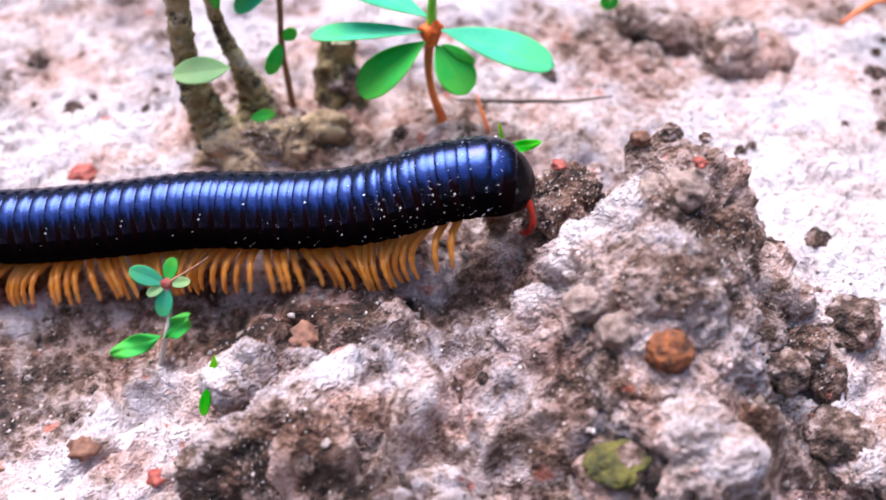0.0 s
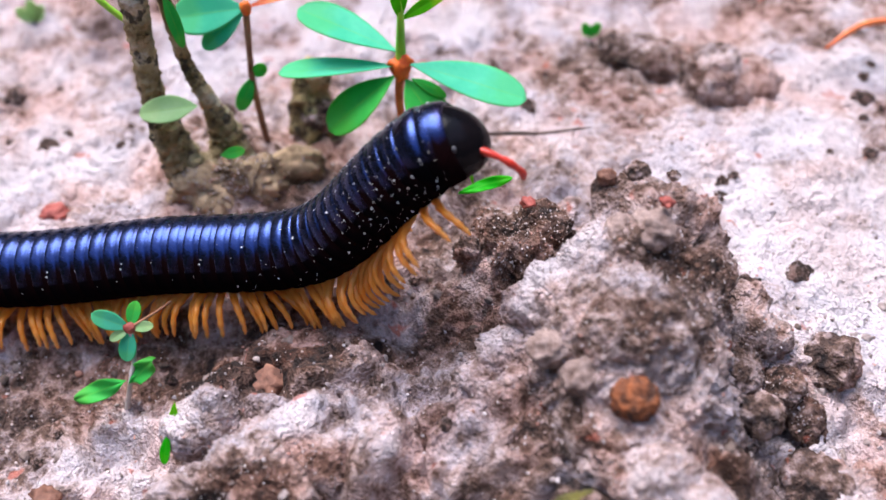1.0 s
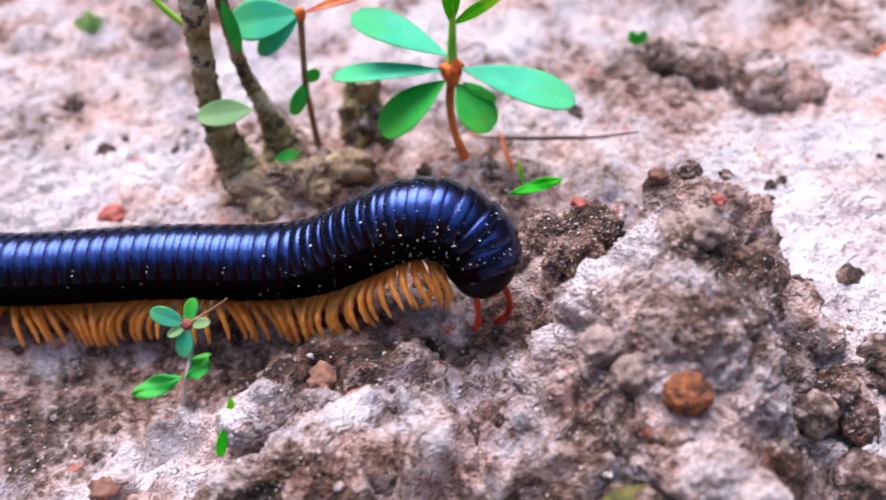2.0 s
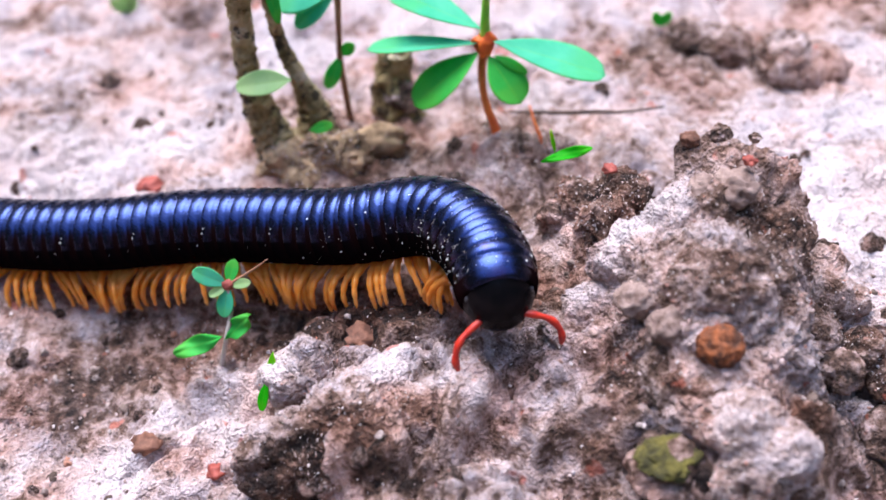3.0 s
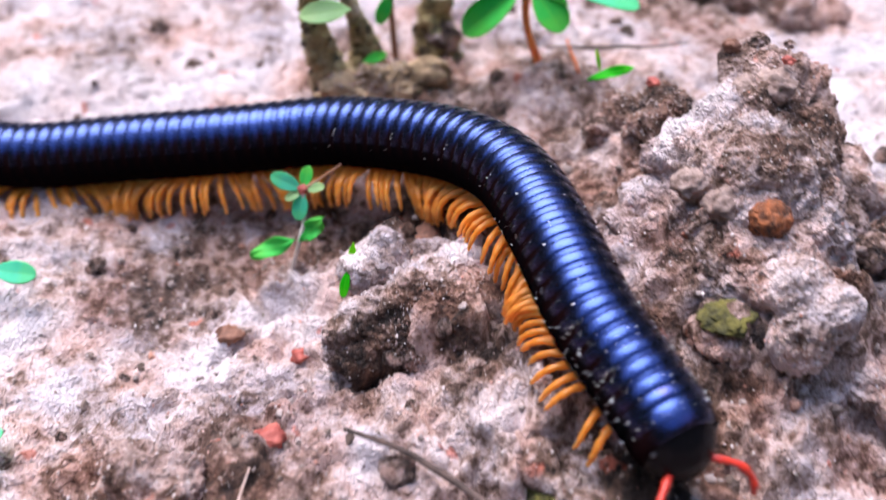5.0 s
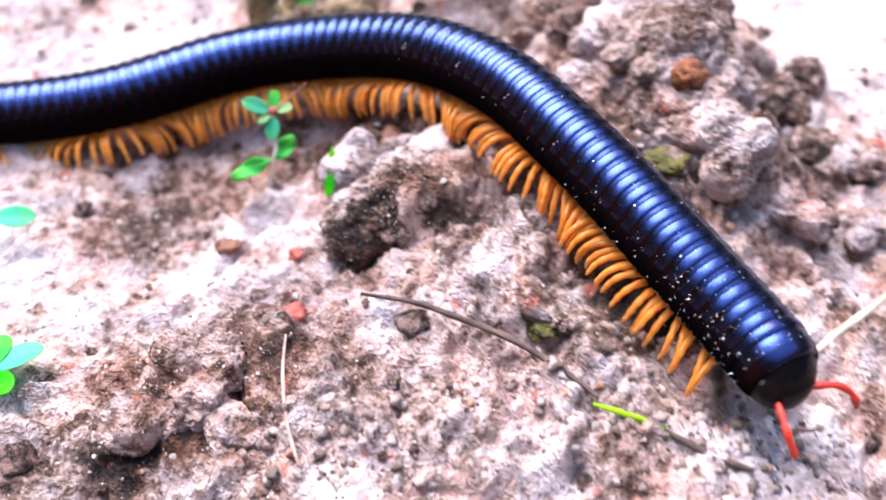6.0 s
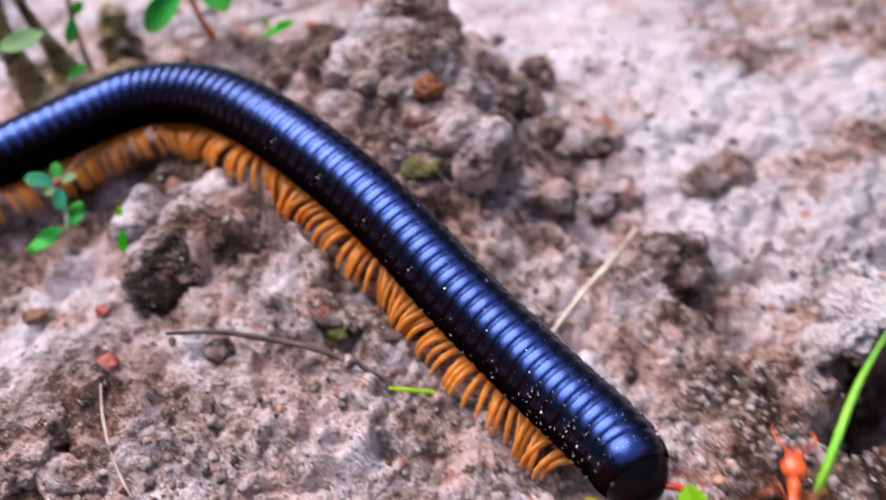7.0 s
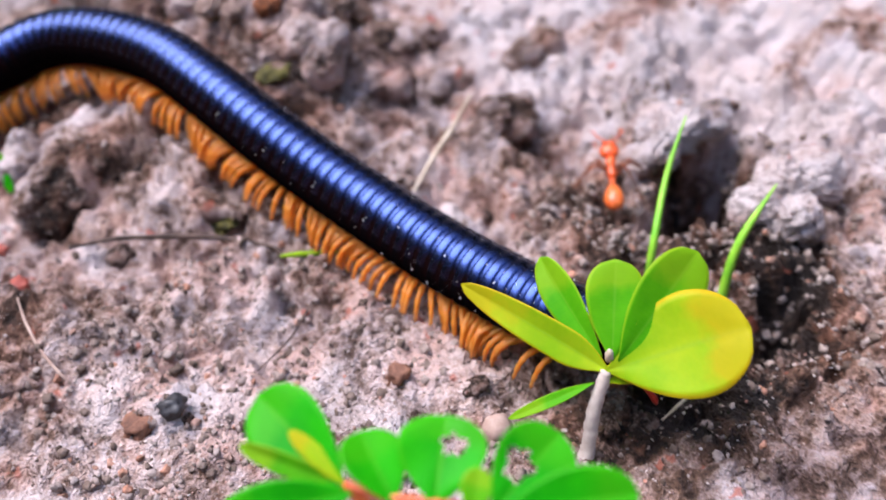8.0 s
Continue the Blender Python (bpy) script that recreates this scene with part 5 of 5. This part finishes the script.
body_line(3.5, (-6.96, 9.06, 0.72), (-5.23, 8.71, 0.96), (-4.06, 8.63, 1.13), (-2.90, 8.44, 1.32), (-1.77, 8.00, 1.61), (-1.08, 7.70, 1.79), (-0.49, 7.42, 1.87), (-0.18, 6.92, 1.95), (-0.01, 6.27, 1.94), (0.05, 5.71, 1.90))
body_line(4, (-7.40, 9.27, 0.67), (-5.62, 8.92, 0.90), (-3.96, 8.63, 1.15), (-2.79, 8.41, 1.33), (-1.65, 7.80, 1.65), (-0.96, 7.41, 1.84), (-0.44, 6.91, 1.94), (-0.30, 6.30, 1.95), (-0.22, 5.61, 1.88), (-0.21, 4.96, 1.79))
body_line(4.2, (-7.32, 9.22, 0.67), (-5.57, 8.88, 0.91), (-3.95, 8.62, 1.15), (-2.81, 8.47, 1.32), (-1.68, 7.91, 1.64), (-1.05, 7.50, 1.81), (-0.66, 6.96, 1.94), (-0.52, 6.32, 1.95), (-0.50, 5.61, 1.89), (-0.56, 4.98, 1.80), (-0.62, 4.40, 1.69))
body_line(5.3, (-7.48, 9.02, 0.66), (-5.78, 8.91, 0.88), (-4.11, 8.74, 1.13), (-2.89, 8.65, 1.31), (-1.70, 8.02, 1.62), (-0.99, 7.39, 1.84), (-0.47, 6.70, 1.94), (-0.04, 5.78, 1.92), (0.36, 4.91, 1.79), (0.74, 4.18, 1.64), (1.08, 3.48, 1.49), (1.27, 2.97, 1.39), (1.28, 2.44, 1.25))
body_line(5.5, (-7.01, 9.21, 0.72), (-5.31, 9.01, 0.95), (-3.65, 8.83, 1.20), (-2.43, 8.56, 1.40), (-1.27, 7.90, 1.73), (-0.59, 7.21, 1.91), (-0.11, 6.49, 1.94), (0.28, 5.53, 1.88), (0.71, 4.40, 1.69), (1.06, 3.48, 1.49), (1.25, 2.70, 1.32), (1.24, 2.04, 1.14))
body_line(6, (-7.24, 9.18, 0.69), (-5.50, 8.85, 0.91), (-3.77, 8.98, 1.17), (-2.50, 8.70, 1.39), (-1.33, 7.92, 1.72), (-0.67, 7.10, 1.92), (-0.11, 6.22, 1.94), (0.34, 5.14, 1.83), (0.75, 4.15, 1.64), (1.10, 3.18, 1.44), (1.44, 2.33, 1.22), (1.64, 1.72, 1.10), (1.70, 1.27, 1.02))
body_line(6.5, (-5.33, 8.83, 0.94), (-4.00, 8.71, 1.15), (-2.63, 8.77, 1.36), (-1.34, 8.16, 1.69), (-0.54, 7.33, 1.90), (-0.06, 6.28, 1.95), (0.36, 5.09, 1.83), (0.70, 4.03, 1.62), (1.00, 2.94, 1.38), (1.20, 1.85, 1.12), (1.16, 0.99, 0.99), (0.89, -0.01, 0.88))
body_line(7, (-3.87, 8.71, 1.16), (-2.67, 8.74, 1.36), (-1.57, 8.57, 1.59), (-0.68, 7.56, 1.85), (-0.11, 6.17, 1.94), (0.39, 4.81, 1.76), (0.72, 3.69, 1.54), (0.97, 2.54, 1.27), (1.23, 1.53, 1.06), (1.45, 0.57, 0.94), (1.64, -0.22, 0.85), (1.62, -0.92, 0.79))
body_line(7.5, (-2.46, 8.46, 1.40), (-1.54, 8.09, 1.66), (-0.72, 7.51, 1.86), (0.08, 6.56, 1.95), (0.52, 5.43, 1.87), (0.82, 4.23, 1.66), (1.08, 3.08, 1.40), (1.31, 2.00, 1.15), (1.55, 1.01, 0.98), (1.81, 0.13, 0.88), (2.07, -0.68, 0.82), (2.32, -1.32, 0.77), (2.47, -1.84, 0.74))
body_line(8, (-1.65, 8.21, 1.62), (-0.87, 7.99, 1.79), (-0.26, 7.18, 1.92), (0.24, 5.88, 1.93), (0.46, 4.53, 1.72), (0.65, 3.30, 1.45), (0.87, 2.21, 1.19), (1.08, 1.16, 1.01), (1.26, 0.15, 0.89), (1.47, -0.75, 0.81), (1.63, -1.42, 0.77), (1.90, -2.14, 0.73), (2.14, -2.65, 0.72))

APPROACH = [(-17.0, 10.4, 0.85), (-11.0, 9.7, 0.80), (-8.5, 9.35, 0.75), (-7.2, 9.15, 0.78), (-5.4, 8.85, 0.95), (-4.0, 8.72, 1.15), (-2.7, 8.65, 1.36)]
FAR = np.arange(-9.0, 21.0, 0.05)  # steps along the body's track, counted from where it crosses x = -7.2


def track(points):
    """The track as places at every step of FAR, and how far along it the head is."""
    ahead = [p for p in APPROACH if p[0] < points[0][0] - 0.9]
    line = curve_through(np.vstack([ahead, points]), 600)
    way = np.concatenate([[0], np.cumsum(np.linalg.norm(np.diff(line, axis=0), axis=1))])
    way = way - np.interp(-7.2, line[:, 0][: np.argmax(line[:, 0] > -6.5)], way[: np.argmax(line[:, 0] > -6.5)])
    even = np.stack([np.interp(FAR, way, line[:, c]) for c in range(3)], -1)
    # run on past the head, then even out kinks tighter than the shell can bend
    k = int(np.searchsorted(FAR, way[-1])) - 2
    ahead = (even[k] - even[k - 6]) / np.linalg.norm(even[k] - even[k - 6])
    even = np.vstack([even[: k + 1], even[k] + ahead * (FAR[k + 1 :, None] - FAR[k])])
    bell = np.exp(-0.5 * (np.arange(-12, 13) / 4.0) ** 2)
    bell /= bell.sum()
    padded = np.vstack([np.repeat(even[:1], 12, 0), even, np.repeat(even[-1:], 12, 0)])
    even = np.stack([np.convolve(padded[:, c], bell, "valid") for c in range(3)], -1)
    return even, way[-1]


TRACKS = {t: track(p) for t, p in LINES.items()}


def body_at(t):
    """The track and the head's distance along it at any time."""
    times = sorted(TRACKS)
    b = next((s for s in times if s >= t - 1e-6), times[-1])
    a = max([s for s in times if s <= t + 1e-6], default=times[0])
    if a == b:
        return TRACKS[a]
    (ca, ha), (cb, hb) = TRACKS[a], TRACKS[b]
    w = (t - a) / (b - a)
    end_a = np.stack([np.interp(ha, FAR, cb[:, c]) for c in range(3)])
    tip_a = np.stack([np.interp(ha, FAR, ca[:, c]) for c in range(3)])
    on = np.where((FAR > ha)[:, None], tip_a + cb - end_a, ca)
    end_b = np.stack([np.interp(hb, FAR, on[:, c]) for c in range(3)])
    tip_b = np.stack([np.interp(hb, FAR, cb[:, c]) for c in range(3)])
    other = np.where((FAR > hb)[:, None], tip_b + on - end_b, cb)
    return on * (1 - w) + other * w, ha * (1 - w) + hb * w


def frames_along(curve, stops):
    """Poses along the curve at distances behind one another, x ahead and z up."""
    out = []
    up = np.array([0, 0, 1.0])
    for s in stops:
        p = np.array([np.interp(s, FAR, curve[:, c]) for c in range(3)])
        q = np.array([np.interp(s + 0.20, FAR, curve[:, c]) for c in range(3)])
        r = np.array([np.interp(s - 0.20, FAR, curve[:, c]) for c in range(3)])
        x = q - r
        if np.linalg.norm(x) < 1e-4:
            x = last
        x = x / np.linalg.norm(x)
        last = x
        up = up * 0.85 + np.array([0, 0, 0.15])
        up = up - x * (up @ x)
        up /= np.linalg.norm(up)
        y = np.cross(up, x)
        m = Matrix((Vector(x), Vector(y), Vector(up))).transposed().to_4x4()
        out.append(Matrix.Translation(Vector(p) * CM) @ m)
    return out


def motions():
    count = len(RING_PARTS)
    rows = {n: [] for n in range(-1, count + 1)}
    for step in range(0, 81):
        t = step / 10
        curve, tip = body_at(t)
        # the curve ends at the head's tip: let it run on straight
        k = int(np.searchsorted(FAR, tip)) - 2
        ahead = (curve[k] - curve[k - 8]) / np.linalg.norm(curve[k] - curve[k - 8])
        curve = np.vstack([curve[: k + 1], curve[k] + ahead * (FAR[k + 1 :, None] - FAR[k])])
        behind = [tip - 0.46, *(tip - 0.76 - PITCH * n for n in range(count)), tip - 0.76 - PITCH * count]
        for n, m in zip(range(-1, count + 1), reversed(frames_along(curve, behind[::-1]))):
            rows[n].append((t, m))
    walk(HEAD, rows[-1])
    walk(TAIL, rows[count])
    for n, ring in enumerate(RING_PARTS):
        walk(ring, rows[n])
    for leg, place, x, side in LEG_PARTS:
        steps = []
        for step in range(0, 41):
            t = step / 5
            beat = 2 * math.pi * (0.75 * t + place * 0.075)
            swing, lift = 32 * math.sin(beat) + 8 * math.sin(place * 2.7) + 7 * math.sin(place * 12.9), 16 * max(0.0, math.cos(beat)) + 7 * math.sin(place * 7.3 + side)
            steps.append((t, pose(x * CM, side * 0.15 * CM, -0.385 * CM, side * lift, 0, side * swing)))
        walk(leg, steps)
    # the ant: seconds, place and heading
    steps = []
    for t, x, y, heading in ((0.0, 2.20, -2.50, 50), (6.7, 2.25, -2.45, 50), (6.9, 2.85, -1.78, 51), (7.1, 3.42, -1.18, 52), (7.3, 3.88, -0.60, 57), (7.5, 3.98, -0.18, 58), (7.7, 3.92, -0.06, 59), (7.9, 4.32, 0.14, 54), (8.0, 4.55, 0.30, 50)):
        z = float(np.max(ground(np.array([x, x + 0.2, x - 0.2, x]), np.array([y, y + 0.2, y - 0.2, y + 0.3]))))
        steps.append((t, pose(x * CM, y * CM, (z - 0.02) * CM, 0, -10, heading)))
    walk(ANT, steps)
    for n, (leg, x, turn, side) in enumerate(ANT_LEGS):
        steps = [(0.0, pose(x * CM, side * 0.05 * CM, 0.31 * CM, 0, 0, side * turn))]
        for step in range(67, 81):
            beat = step * 1.9 + (math.pi if (n // 2 + n) % 2 else 0.0)
            steps.append((step / 10, pose(x * CM, side * 0.05 * CM, 0.31 * CM, side * 9 * max(0.0, math.cos(beat)), 0, side * (turn + 16 * math.sin(beat)))))
        walk(leg, steps)
    # how far each feeler is turned out and down: seconds, right out, right down, left out, left down
    waves = ((0.0, 20, 68, 25, 60), (0.3, 20, 65, 30, 20), (0.5, 25, 38, 45, -25), (0.8, 20, 20, 30, 55), (1.0, 10, 44, 15, 112), (1.25, 15, 40, 20, 95), (1.5, 18, 55, 25, 50), (1.8, 5, 40, 15, 35), (2.0, -10, 24, 8, 18), (2.2, -6, 22, 14, 20),
             (2.7, 35, 25, 50, 25), (3.3, 52, 10, 72, 8), (3.5, 30, 15, 72, -8), (3.8, 50, 10, 80, 0), (4.2, 62, 5, 84, 0), (4.7, 40, 10, 60, 5), (5.3, 45, 5, 40, 10), (5.5, 68, 5, 55, 0), (5.8, 30, 15, 55, 0),
             (6.0, 8, 10, 60, 0), (6.3, 25, 10, 60, 5), (6.5, 25, 12, 70, 5), (7.0, 30, 12, 45, 5), (7.5, 35, 15, 30, 15), (8.0, 30, 20, 35, 10))
    for feeler, side in FEELERS:
        steps = []
        for t, right_out, right_down, left_out, left_down in waves:
            out, down = (left_out, left_down) if side > 0 else (right_out, right_down)
            steps.append((t, pose(0.36 * CM, side * 0.20 * CM, -0.06 * CM, 0, down, side * out)))
        walk(feeler, steps)


motions()
